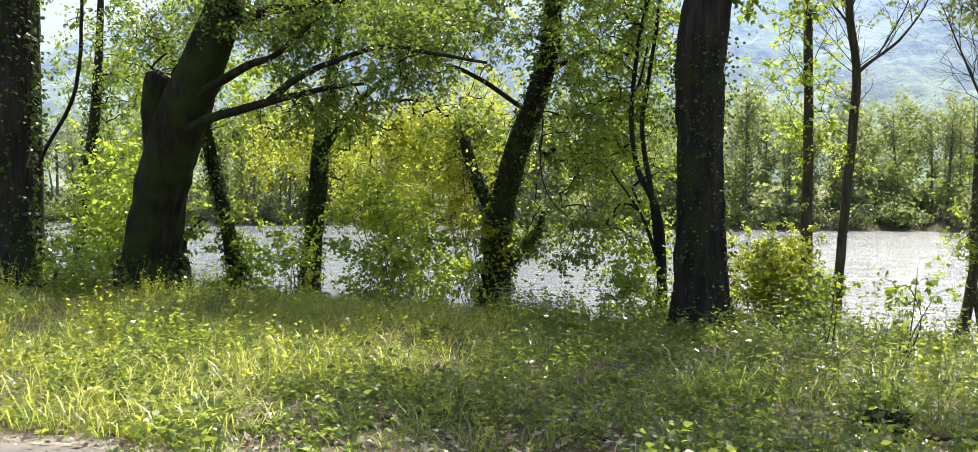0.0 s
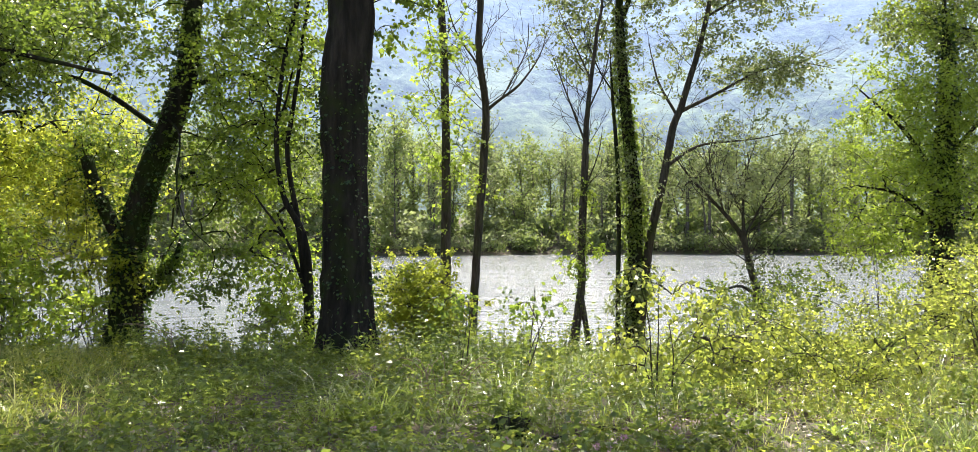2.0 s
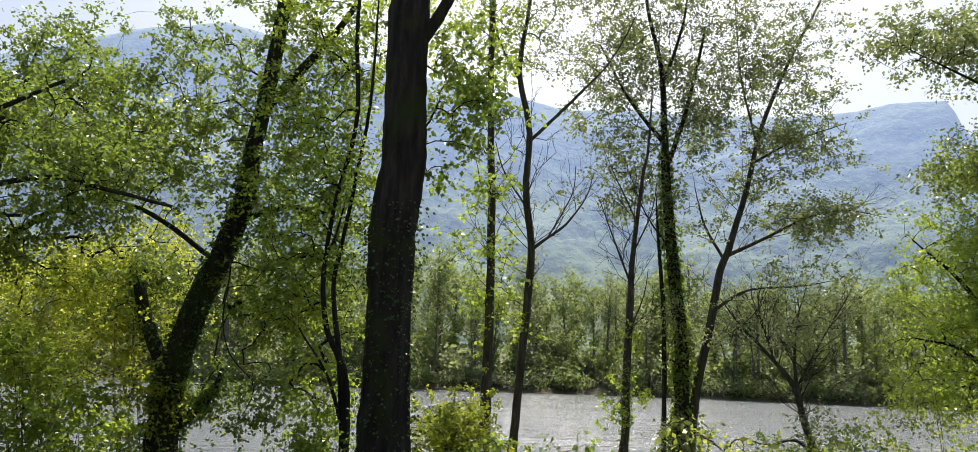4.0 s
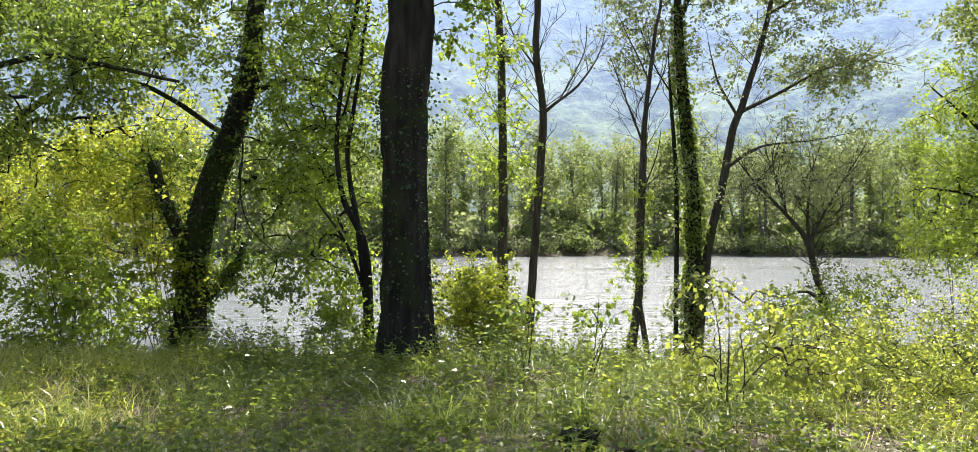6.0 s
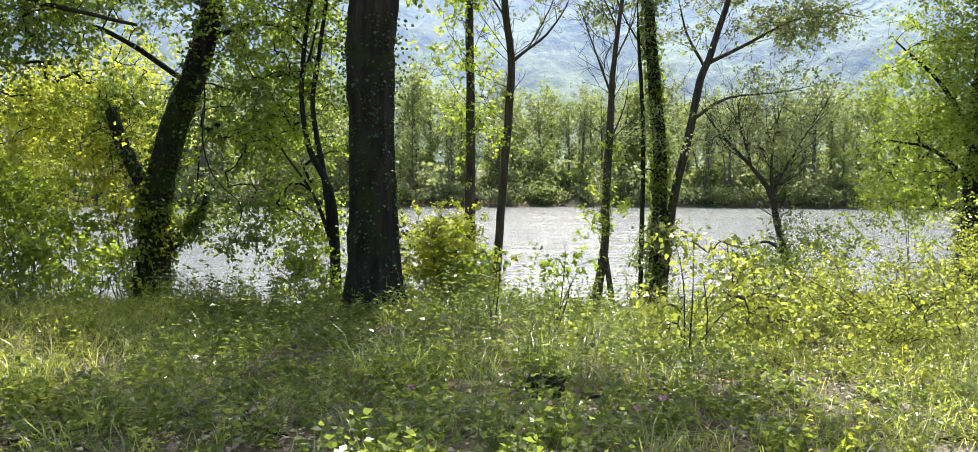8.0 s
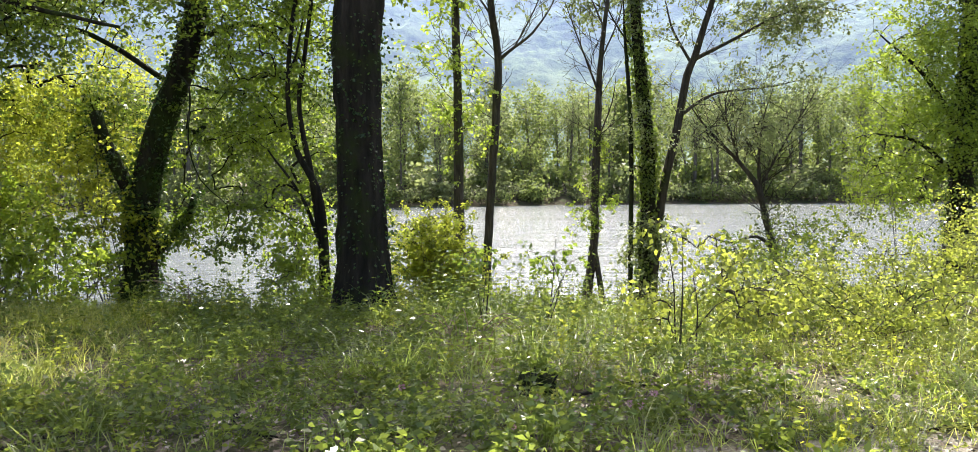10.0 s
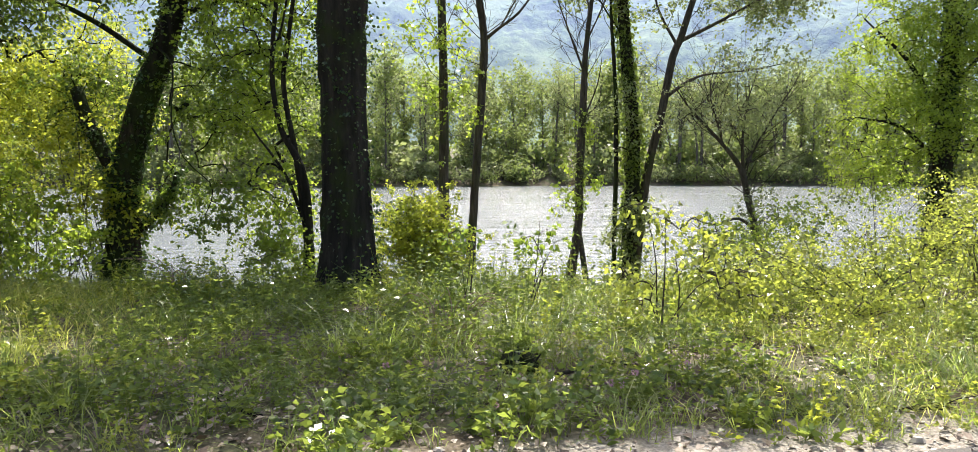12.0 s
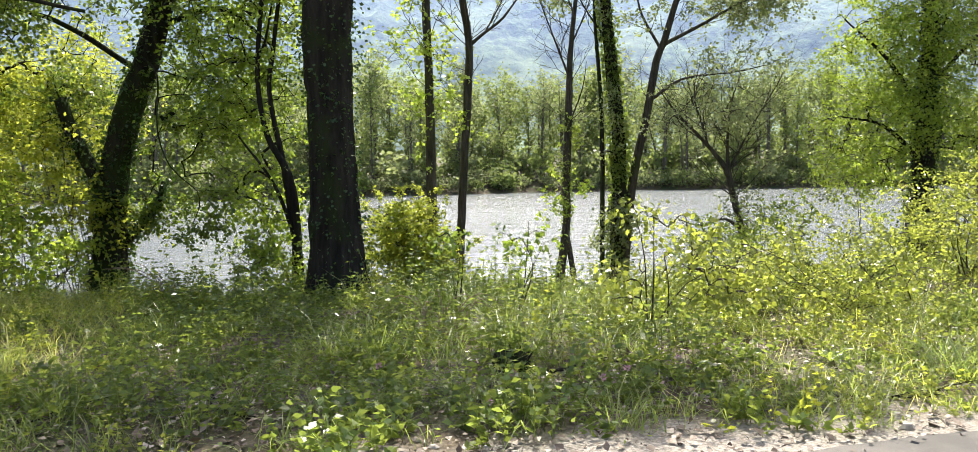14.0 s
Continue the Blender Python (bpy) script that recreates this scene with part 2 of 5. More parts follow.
class Pile:
    """Collects equal-cornered pieces into one mesh."""

    def __init__(self):
        self.v, self.f, self.n = [], [], 0

    def put(self, v, f):
        self.v.append(v)
        self.f.append(np.asarray(f) + self.n)
        self.n += len(v)

    def done(self):
        return np.concatenate(self.v), np.concatenate(self.f)


def tube(points, radii, sides=8, rough=0.0, rng=None, cap=True):
    """A round, tapering limb along a line of points."""
    p = np.asarray(points, float)
    r = np.asarray(radii, float)
    d = np.gradient(p, axis=0)
    d /= np.linalg.norm(d, axis=1)[:, None] + 1e-9
    ref = np.where(np.abs(d[:, 2:3]) > 0.9, [[1.0, 0, 0]], [[0, 0, 1.0]])
    if abs(d[:, 2].mean()) > 0.6:
        ref = np.tile([[1.0, 0, 0]], (len(p), 1))
    u = np.cross(d, ref)
    u /= np.linalg.norm(u, axis=1)[:, None] + 1e-9
    w = np.cross(d, u)
    a = np.linspace(0, 2 * np.pi, sides, endpoint=False)
    rr = r[:, None] * np.ones(sides)
    if rough and rng is not None:
        rr = rr * (1 + rough * rng.normal(size=sides)[None] * 0.6 + rough * rng.normal(size=rr.shape) * 0.4)
    v = p[:, None] + rr[..., None] * (np.cos(a)[None, :, None] * u[:, None] + np.sin(a)[None, :, None] * w[:, None])
    i, j = np.meshgrid(np.arange(len(p) - 1), np.arange(sides), indexing="ij")
    jn = (j + 1) % sides
    f = np.stack([i * sides + j, i * sides + jn, (i + 1) * sides + jn, (i + 1) * sides + j], -1).reshape(-1, 4)
    v = v.reshape(-1, 3)
    if cap:
        n0 = len(v)
        v = np.vstack([v, p[-1] + d[-1] * r[-1] * 0.5])
        top = (len(p) - 1) * sides
        half = sides // 2
        quads = [[top + (2 * s) % sides, top + (2 * s + 1) % sides, top + (2 * s + 2) % sides, n0] for s in range(half)]
        f = np.vstack([f, quads])
    return v, f


def smooth_line(points, step):
    """A Catmull-Rom line through (x, y, z, r) points."""
    p = np.asarray(points, float)
    ext = np.vstack([2 * p[0] - p[1], p, 2 * p[-1] - p[-2]])
    ext[0, 3], ext[-1, 3] = p[0, 3], p[-1, 3]
    out = []
    for a, b, c, d in zip(ext[:-3], ext[1:-2], ext[2:-1], ext[3:]):
        n = max(2, int(np.linalg.norm(c[:3] - b[:3]) / step))
        s = np.linspace(0, 1, n, endpoint=False)[:, None]
        out.append(0.5 * (2 * b + (c - a) * s + (2 * a - 5 * b + 4 * c - d) * s**2 + (3 * b - a - 3 * c + d) * s**3))
    out.append(p[-1:])
    q = np.vstack(out)
    q[:, 3] = np.maximum(q[:, 3], 0.002)
    return q


def unit(v):
    return v / (np.linalg.norm(v, axis=-1, keepdims=True) + 1e-9)


def leaves(rng, at, size, aim=None, droop=0.35, wide=0.62, flat=0.3):
    """One folded, pointed leaf at each place: four corners, raised along the edges."""
    n = len(at)
    along = rng.normal(size=(n, 3)) * [1, 1, 0.6]
    if aim is not None:
        along = along * 0.6 + aim
    along[:, 2] -= droop
    along = unit(along)
    nrm = unit(rng.normal(size=(n, 3)) * (1 - flat) + [0, 0, flat * 1.6])
    side = unit(np.cross(along, nrm))
    nrm = np.cross(side, along)
    s = (size * rng.uniform(0.6, 1.25, n))[:, None]
    mid = at + along * s * 0.45 + nrm * s * 0.1
    v = np.stack([at, mid + side * s * wide * 0.5, at + along * s - nrm * s * 0.05, mid - side * s * wide * 0.5], 1)
    return v.reshape(-1, 3), np.arange(n * 4).reshape(n, 4)


def in_lobe(rng, lobe, n, clump=6):
    """Points inside an ellipsoid, gathered into flat sprays so that gaps open between them and the outline frays."""
    (cx, cy, cz), (rx, ry, rz) = lobe
    m = max(3, n // clump)
    d = unit(rng.normal(size=(m, 3))) * (rng.uniform(0, 1, m)[:, None] ** 0.42) * rng.uniform(0.8, 1.12, (m, 1))
    heart = d * [rx, ry, rz] + [cx, cy, cz]
    tight = min(0.34, 0.36 * (rx * ry * rz) ** (1 / 3))
    return heart[rng.integers(0, m, n)] + rng.normal(size=(n, 3)) * [tight, tight, tight * 0.55]


def grow(rng, skeleton, targets, sag=0.0):
    """Joins targets one by one, nearest first, to what has grown so far. Returns branchlets of (points, radii) and tip places with their headings."""
    nodes = np.asarray(skeleton, float)[:, :3]
    dist = ((targets[:, None] - nodes[None]) ** 2).sum(-1)
    order = np.argsort(dist.min(1))
    cap_n = len(nodes) + 4 * len(targets)
    all_nodes = np.zeros((cap_n, 3))
    all_nodes[: len(nodes)] = nodes
    parent = np.full(cap_n, -1)
    load = np.zeros(cap_n)
    used, first = len(nodes), len(nodes)
    runs, tips, heads = [], [], []
    for k in order:
        q = targets[k]
        dd = ((all_nodes[:used] - q) ** 2).sum(1)
        # Grows outwards and upwards rather than back or down.
        dd = dd * (1 + 0.7 * (all_nodes[:used, 2] > q[2] + 0.15))
        b = int(np.argmin(dd))
        a = all_nodes[b]
        gap = np.linalg.norm(q - a)
        bend = rng.normal(size=3) * gap * 0.07 + [0, 0, gap * 0.1 - sag * gap * 0.25]
        last, ids = b, [b]
        for s in (0.34, 0.67, 1.0):
            all_nodes[used] = a + (q - a) * s + bend * math.sin(math.pi * s)
            parent[used] = last
            last = used
            ids.append(used)
            used += 1
        c = last
        while c >= first:
            load[c] += 1
            c = parent[c]
        runs.append(ids)
        tips.append(q)
        heads.append(q - a)
    lines = []
    for ids in runs:
        w = np.array([load[i] if i >= first else load[ids[1]] for i in ids])
        lines.append((all_nodes[ids], np.maximum(0.0028 * w**0.47, 0.0022)))
    return lines, np.array(tips), unit(np.array(heads))


def thing(name, base, label, category, group="", kind=""):
    e = new(name)
    e.location = base
    e.empty_display_size = 0.3
    return tagged(e, label, category, group, kind)


def under(ob, root):
    """Hangs a part, built in world places, under its thing."""
    ob.parent = root
    ob.matrix_parent_inverse = Matrix.Translation(-root.location)
    return ob


def ivy_on(rng, line, z0, z1, count, size):
    """Leaves that cling round a stem between two heights."""
    z = line[:, 2]
    ok = np.where((z >= z0) & (z <= z1))[0]
    if len(ok) < 2:
        ok = np.arange(len(line))
    # Shoots creep up in tufts, so the leaves sit in clusters.
    tufts = max(8, count // 16)
    pick = rng.integers(0, tufts, count)
    i = np.clip(rng.choice(ok, tufts)[pick] + np.rint(rng.normal(size=count) * 1.3).astype(int), ok[0], ok[-1])
    a = rng.uniform(0, 2 * np.pi, tufts)[pick] + rng.normal(size=count) * 0.4
    out = np.stack([np.cos(a), np.sin(a), np.zeros(count)], 1)
    thick = rng.gamma(1.4, 0.035, count) * (0.6 + 0.8 * (np.sin(i * 0.35) > 0))
    at = line[i, :3] + out * (line[i, 3] + thick)[:, None] + rng.normal(size=(count, 3)) * [0.01, 0.01, 0.05]
    return leaves(rng, at, size, aim=out * 0.9 + [0, 0, -0.5], wide=0.9, flat=0.25)


def twigs(rng, bones, count):
    """Fine leafless side shoots that fork once or twice along the upper stems and limbs."""
    low = min(b[0, 2] for b in bones)
    high = max(b[-1, 2] for b in bones)
    spots = np.vstack([np.column_stack([b[:-1], np.diff(b[:, :3], axis=0)]) for b in bones])
    spots = spots[(spots[:, 2] > low + 0.3 * (high - low)) & (spots[:, 3] < 0.09)]
    wood = Pile()
    for k in rng.choice(len(spots), count):
        b, r, way = spots[k, :3], spots[k, 3], unit(spots[k, 4:7])
        heads = [(b, unit(way * 0.55 + rng.normal(size=3) * [0.7, 0.5, 0.25] + [0, 0, 0.35]), rng.uniform(0.5, 1.1), min(r * 0.5, 0.011))]
        while heads:
            p, d, long, rad = heads.pop()
            kink = rng.normal(size=3) * long * 0.07
            mid, end = p + d * long * 0.5 + kink, p + d * long + [0, 0, 0.08 * long]
            wood.put(*tube([p, mid, end], [rad, rad * 0.75, rad * 0.45], 3, cap=False))
            if long > 0.26:
                for q, at in ((rng.uniform(0.4, 0.6), mid), (rng.uniform(0.35, 0.55), (mid + end) / 2), (rng.uniform(0.3, 0.5), end)):
                    heads.append((at, unit(d + rng.normal(size=3) * 0.5), long * q, rad * 0.6))
    return wood.done()


def tree(name, label, seed, stems, limbs=(), lobes=(), leaf=LEAF_GREEN, bark=BARK, size=0.06, per=26, spread=0.16, droop=0.35, ivy=(), ivy_leaf=LEAF_DARK, sag=0.0, group="", category="tree", sides=14, twig_sides=3, thick=1.9, bare=0):
    """A tree from its stems, main limbs and leaf lobes: lobes are (centre, radii, sprays)."""
    rng = np.random.default_rng(seed)
    b = stems[0][0]
    root = thing(name, (b[0], b[1], b[2]), label, category, group)
    bones = []
    for k, s in enumerate(stems):
        line = smooth_line(s, 0.16)
        wob = np.cumsum(rng.normal(size=(len(line), 2)), axis=0) * 0.0035
        line[:, :2] += wob - wob[0]
        flare = 1 + 0.3 * np.exp(-np.maximum(line[:, 2] - s[0][2] - 0.25, 0) / 0.28) * (k == 0)
        v, f = tube(line[:, :3], line[:, 3] * flare, sides, 0.07, rng)
        under(piece("trunk" if k == 0 else "stem", v, f, bark), root)
        bones.append(line)
    for s in limbs:
        line = smooth_line(s, 0.14)
        line[1:, :3] += np.cumsum(rng.normal(size=(len(line) - 1, 3)), axis=0) * 0.004
        v, f = tube(line[:, :3], line[:, 3], 8, 0.06, rng)
        under(piece("limb", v, f, bark), root)
        bones.append(line)
    bone = np.vstack(bones)
    if bare:
        under(piece("bare_twig_mass", *twigs(rng, bones, bare), bark, kind="stuff"), root)
    if lobes:
        grown = bone[bone[:, 2] > bone[0, 2] + 0.25 * (bone[:, 2].max() - bone[0, 2])] if len(bone) > 12 else bone
        targets = np.vstack([in_lobe(rng, (c, r), int(n * thick)) for c, r, n in lobes])
        lines, tips, heads = grow(rng, grown, targets, sag * 0.3)
        wood = Pile()
        for pts, rad in lines:
            wood.put(*tube(pts, rad, twig_sides, cap=False))
        under(piece("branchwork", *wood.done(), bark, kind="stuff"), root)
        if per:
            n = int(len(tips) * per * 0.9)
            # Leaves sit along short side shoots that fan out from each tip.
            shoots = 4
            fan = unit(np.repeat(heads, shoots, axis=0) * 0.75 + rng.normal(size=(len(tips) * shoots, 3)) * [0.75, 0.75, 0.5])
            reach = spread * rng.uniform(0.6, 2.0, len(fan))
            pick = rng.integers(0, len(fan), n)
            at = tips[pick // shoots] + fan[pick] * (reach[pick] * rng.uniform(-0.25, 1.0, n))[:, None] + rng.normal(size=(n, 3)) * spread * 0.2
            at[:, 2] -= sag * rng.gamma(1.2, spread * 0.8, n)
            under(piece("foliage", *leaves(rng, at, size * 1.2, fan[pick] * 0.6, droop, 0.7), leaf, kind="stuff"), root)
    for which, z0, z1, count, isize in ivy:
        under(piece("ivy", *ivy_on(rng, bones[which], z0, z1, count, isize), ivy_leaf, label="glossy ivy climbing the bark", kind="stuff"), root)
    return root

# ---- land and water ----
WATER_Z = -2.4


def soft_step(a, b, x):
    s = np.clip((np.asarray(x, float) - a) / (b - a), 0, 1)
    return s * s * (3 - 2 * s)


def wavy(x, y, seed):
    """A cheap rolling unevenness between about -1 and 1."""
    r = np.random.default_rng(seed)
    out = 0
    for k in range(7):
        a, w, ph = r.uniform(0, np.pi), r.uniform(0.5, 1.6) * (1 + 0.4 * k), r.uniform(0, 6.3)
        out = out + np.sin((np.cos(a) * x + np.sin(a) * y) * w + ph) / (1 + 0.4 * k)
    return out / 3


def far_shore(x):
    return 110 - 0.18 * np.clip(-np.asarray(x, float) - 5, 0, 400) + 1.6 * np.sin(np.asarray(x) * 0.09) + 0.8 * np.sin(np.asarray(x) * 0.31)


def ground_z(x, y):
    x, y = np.asarray(x, float), np.asarray(y, float)
    v = y - 0.8 * np.sin(x * 0.21 + 0.6) * soft_step(8, 16, y)
    near = np.interp(v, [-60, 4.4, 5.2, 9, 10, 12, 14, 18, 20.5, 24, 40], [-0.03, -0.03, -0.05, -0.14, -0.2, -0.5, -0.82, -1.45, -1.9, -2.8, -4.0])
    near = near + 0.045 * wavy(x * 1.3, y * 1.3, 3) * soft_step(4.6, 6.5, y - 0.15 * x)
    near = near + 0.35 * soft_step(3.0, 7.5, x) * soft_step(5.5, 9, y) * (1 - soft_step(17, 22, y))
    near = near + 0.1 * soft_step(-6, -10, x) * soft_step(5, 8, y) * (1 - soft_step(12, 18, y))
    # Unseen slope behind the road, added to cut sky light from the rear.
    near = near + 0.6 * np.clip(-6 - y, 0, 34)
    s = y - far_shore(x)
    far = np.interp(s, [-60, -8, 0, 2.5, 6, 30, 300, 900, 3000], [-4.0, -3.2, -2.4, -1.3, -0.8, -0.3, 1.9, 13, 40])
    return np.where(y < 40, near, far)


def spread_axis(lo, hi, step, reach, n):
    far = np.geomspace(step, reach, n)
    return np.concatenate([lo - far[::-1], np.arange(lo, hi + 1e-6, step), hi + far])


def sheet(xs, ys, height):
    gx, gy = np.meshgrid(xs, ys)
    v = np.stack([gx, gy, height(gx, gy)], -1).reshape(-1, 3)
    i, j = np.meshgrid(np.arange(len(ys) - 1), np.arange(len(xs) - 1), indexing="ij")
    a = i * len(xs) + j
    return v, np.stack([a, a + 1, a + 1 + len(xs), a + len(xs)], -1).reshape(-1, 4)


xs = spread_axis(-22, 20, 0.28, 3200, 34)
ys = np.concatenate([-np.geomspace(1, 400, 12)[::-1], np.arange(0, 24, 0.28), np.linspace(24, 60, 14), np.linspace(62, 124, 45), np.geomspace(128, 3200, 22)])
ground = piece("ground", *sheet(xs, ys, ground_z), ground_mat())
tagged(ground, "uneven river bank of dark soil with pale roadside grit", "ground", kind="structure")

rx = np.linspace(-60, 60, 500)
rv = np.array([-5.0, 0.0, 2.5, 3.6, 3.95])
gx, gv = np.meshgrid(rx, rv)
gy = gv + 0.15 * gx + (gv > 3.9) * (0.12 * wavy(gx * 2.1, gx * 0.3, 8) + 0.05 * wavy(gx * 7, gx, 9))
gz = 0.004 + 0 * gx - 0.03 * (gv > 3.9)
i, j = np.meshgrid(np.arange(len(rv) - 1), np.arange(len(rx) - 1), indexing="ij")
a = i * len(rx) + j
road = piece("road", np.stack([gx, gy, gz], -1).reshape(-1, 3), np.stack([a, a + 1, a + 1 + len(rx), a + len(rx)], -1).reshape(-1, 4), asphalt_mat())
tagged(road, "narrow grey asphalt road dusted with pale grit", "road", kind="structure")

wx = np.linspace(-600, 600, 120)
wy = np.concatenate([np.linspace(17, 40, 30), np.linspace(41, 125, 40)])
water = piece("water", *sheet(wx, wy, lambda x, y: WATER_Z + 0 * x), water_mat())
tagged(water, "wide silty grey-brown river with small ripples", "river", kind="structure")

# ---- far mountains ----


def ridge_height(az, s):
    """Height over the plain at an azimuth (degrees to the right of +y), s from the foot (0) to the crest (1) and behind it."""
    top = np.interp(az, [-80, -56, -48, -40, -31, -25, -18, 0, 10, 20.4, 23, 25.9, 26.6, 28, 34, 45, 80], [6.5, 8.8, 12.5, 16.5, 20.5, 22, 21, 18.2, 17.4, 16.9, 17.1, 17.0, 15.2, 13.6, 12.5, 9.5, 6.0])
    rad = 1000 + 700 * s
    crest = np.tan(np.radians(top)) * 1700
    rise = np.interp(s, [0, 0.12, 0.3, 0.62, 0.86, 1.0, 1.3], [0.0, 0.07, 0.24, 0.55, 0.86, 1.0, 0.8])
    return rad, crest * rise


az = np.linspace(-80, 80, 340)
ss = np.concatenate([np.linspace(0, 1, 66), [1.1, 1.3]])
ga, gs = np.meshgrid(az, ss)
rad, hgt = ridge_height(ga, gs)
lump = wavy(np.radians(ga) * 26, gs * 9, 21) * 26 + wavy(np.radians(ga) * 90, gs * 34, 22) * 9 + np.random.default_rng(5).normal(size=ga.shape) * 2.2
hgt = 6 + hgt + lump * np.clip(gs * 3, 0, 1) * np.clip((1.02 - gs) * 6, 0.22, 1)
mv = np.stack([np.sin(np.radians(ga)) * rad, np.cos(np.radians(ga)) * rad, hgt], -1).reshape(-1, 3)
i, j = np.meshgrid(np.arange(len(ss) - 1), np.arange(len(az) - 1), indexing="ij")
a = i * len(az) + j
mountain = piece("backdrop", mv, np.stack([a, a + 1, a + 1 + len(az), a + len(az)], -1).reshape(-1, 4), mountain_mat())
tagged(mountain, "steep wooded mountain ridge with painted blue haze", "mountain", kind="structure")

# ---- far bank: trees and bushes ----


def far_tree(seed, high, wide, low, leaf, leaves_n, lean=0.0, name="far_tree", label="slender poplar on the far bank, leaf paled for haze", stems=1):
    """An upright tree: boughs rise steeply from the stem and fill an egg-shaped crown."""
    rng = np.random.default_rng(seed)
    root = thing(name, (0, 0, 0), label, "tree", "far bank trees")
    tips, wood = [], Pile()
    for q in range(stems):
        ox, top = rng.normal() * 0.5 * q, high * (1 - 0.12 * q)
        trunk = smooth_line([(ox, 0, -0.4, 0.19), (ox + lean * 0.3, 0, top * 0.35, 0.14), (ox * 1.8 + lean * 0.7, 0.1, top * 0.7, 0.08), (ox * 2.2 + lean, 0, top * 0.97, 0.02)], 1.2)
        under(piece("trunk" if q == 0 else "stem", *tube(trunk[:, :3], trunk[:, 3] * rng.uniform(0.8, 1.3), 6), BARK_PALE), root)
        for k in range(30 // stems):
            h = low + (0.9 - low) * rng.uniform()
            c = trunk[np.argmin(np.abs(trunk[:, 2] - h * top)), :3]
            swell = math.sin(math.pi * (0.12 + 0.83 * (h - low) / (1 - low)))
            ang, reach = rng.uniform(0, 6.283), wide * rng.uniform(0.45, 1.1) * swell
            end = c + [math.cos(ang) * reach, math.sin(ang) * reach, min(reach * rng.uniform(0.8, 1.9), top * 1.02 - c[2])]
            mid = (c + end) / 2 + [0, 0, -0.12 * reach]
            wood.put(*tube([c, mid, end], [0.05, 0.035, 0.015], 3, cap=False))
            for s in np.linspace(0.3, 1.08, 7):
                tips.append(c * (1 - s) ** 2 + 2 * mid * s * (1 - s) + end * s * s)
    under(piece("branchwork", *wood.done(), BARK_PALE, kind="stuff"), root)
    tips = np.array(tips)
    at = tips[rng.integers(0, len(tips), leaves_n)] + rng.normal(size=(leaves_n, 3)) * [0.42, 0.42, 0.55]
    under(piece("foliage", *leaves(rng, at, 0.36 if leaves_n < 1900 else 0.46, droop=0.1, wide=0.85, flat=0.3), leaf, kind="stuff"), root)
    return root


def far_bush(seed, leaf, label):
    rng = np.random.default_rng(seed)
    root = thing("far_bush", (0, 0, 0), label, "bush", "far bank bushes")
    wood, tips = Pile(), []
    for k in range(9):
        ang, reach = rng.uniform(0, 6.283), rng.uniform(0.6, 1.9)
        end = np.array([math.cos(ang) * reach, math.sin(ang) * reach, rng.uniform(0.8, 2.6)])
        mid = end * [0.35, 0.35, 0.6]
        wood.put(*tube([[0, 0, -0.3], mid, end], [0.04, 0.03, 0.012], 3, cap=False))
        tips += [mid * (1 - s) + end * s for s in (0.2, 0.5, 0.8, 1.0)]
    under(piece("branchwork", *wood.done(), BARK_PALE, kind="stuff"), root)
    tips = np.array(tips)
    at = tips[rng.integers(0, len(tips), 300)] + rng.normal(size=(300, 3)) * [0.36, 0.36, 0.32]
    under(piece("foliage", *leaves(rng, at, 0.36, droop=0.0, wide=0.95, flat=0.3), leaf, kind="stuff"), root)
    return root


kinds = [
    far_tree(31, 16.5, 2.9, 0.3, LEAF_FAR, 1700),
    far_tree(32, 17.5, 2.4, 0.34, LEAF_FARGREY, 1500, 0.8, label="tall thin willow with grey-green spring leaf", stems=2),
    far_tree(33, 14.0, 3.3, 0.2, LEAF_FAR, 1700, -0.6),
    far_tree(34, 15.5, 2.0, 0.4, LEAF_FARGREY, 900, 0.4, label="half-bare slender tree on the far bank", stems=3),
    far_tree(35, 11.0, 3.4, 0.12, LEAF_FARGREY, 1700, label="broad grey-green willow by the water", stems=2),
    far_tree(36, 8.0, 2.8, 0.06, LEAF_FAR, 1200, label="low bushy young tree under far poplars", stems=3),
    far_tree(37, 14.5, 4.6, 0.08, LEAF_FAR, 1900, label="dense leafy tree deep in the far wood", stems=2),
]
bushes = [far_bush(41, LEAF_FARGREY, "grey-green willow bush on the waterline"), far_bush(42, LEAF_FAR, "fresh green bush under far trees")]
rng = np.random.default_rng(77)
spots = []
for row, (deep, gap) in enumerate(((5.0, 4.4), (11.0, 4.6), (19, 4.4))):
    x = -145.0
    while x < 88:
        x += gap * rng.uniform(0.5, 1.5)
        spots.append((x, deep + rng.uniform(-2, 2)))
first_use = set()


def put_copy(src, m, key):
    """The first use moves the built one, later ones are copies."""
    if key not in first_use:
        first_use.add(key)
        src.matrix_basis = m
        return src
    return copy_thing(src, m)


def scaled(x, y, z, turn, s, sz):
    return Matrix.Translation((x, y, z)) @ Matrix.Rotation(turn, 4, "Z") @ Matrix.Diagonal((s, s, sz, 1))


def plant_far(src, x, y, lo, hi, key):
    m = scaled(x, y, float(ground_z(x, y)) - 0.05, rng.uniform(0, 6.28), 1, 1)
    ob = put_copy(src, m, key)
    s = 1.04 * rng.uniform(lo, hi)
    ob.scale = (s * rng.uniform(0.85, 1.15), s * rng.uniform(0.85, 1.15), s)


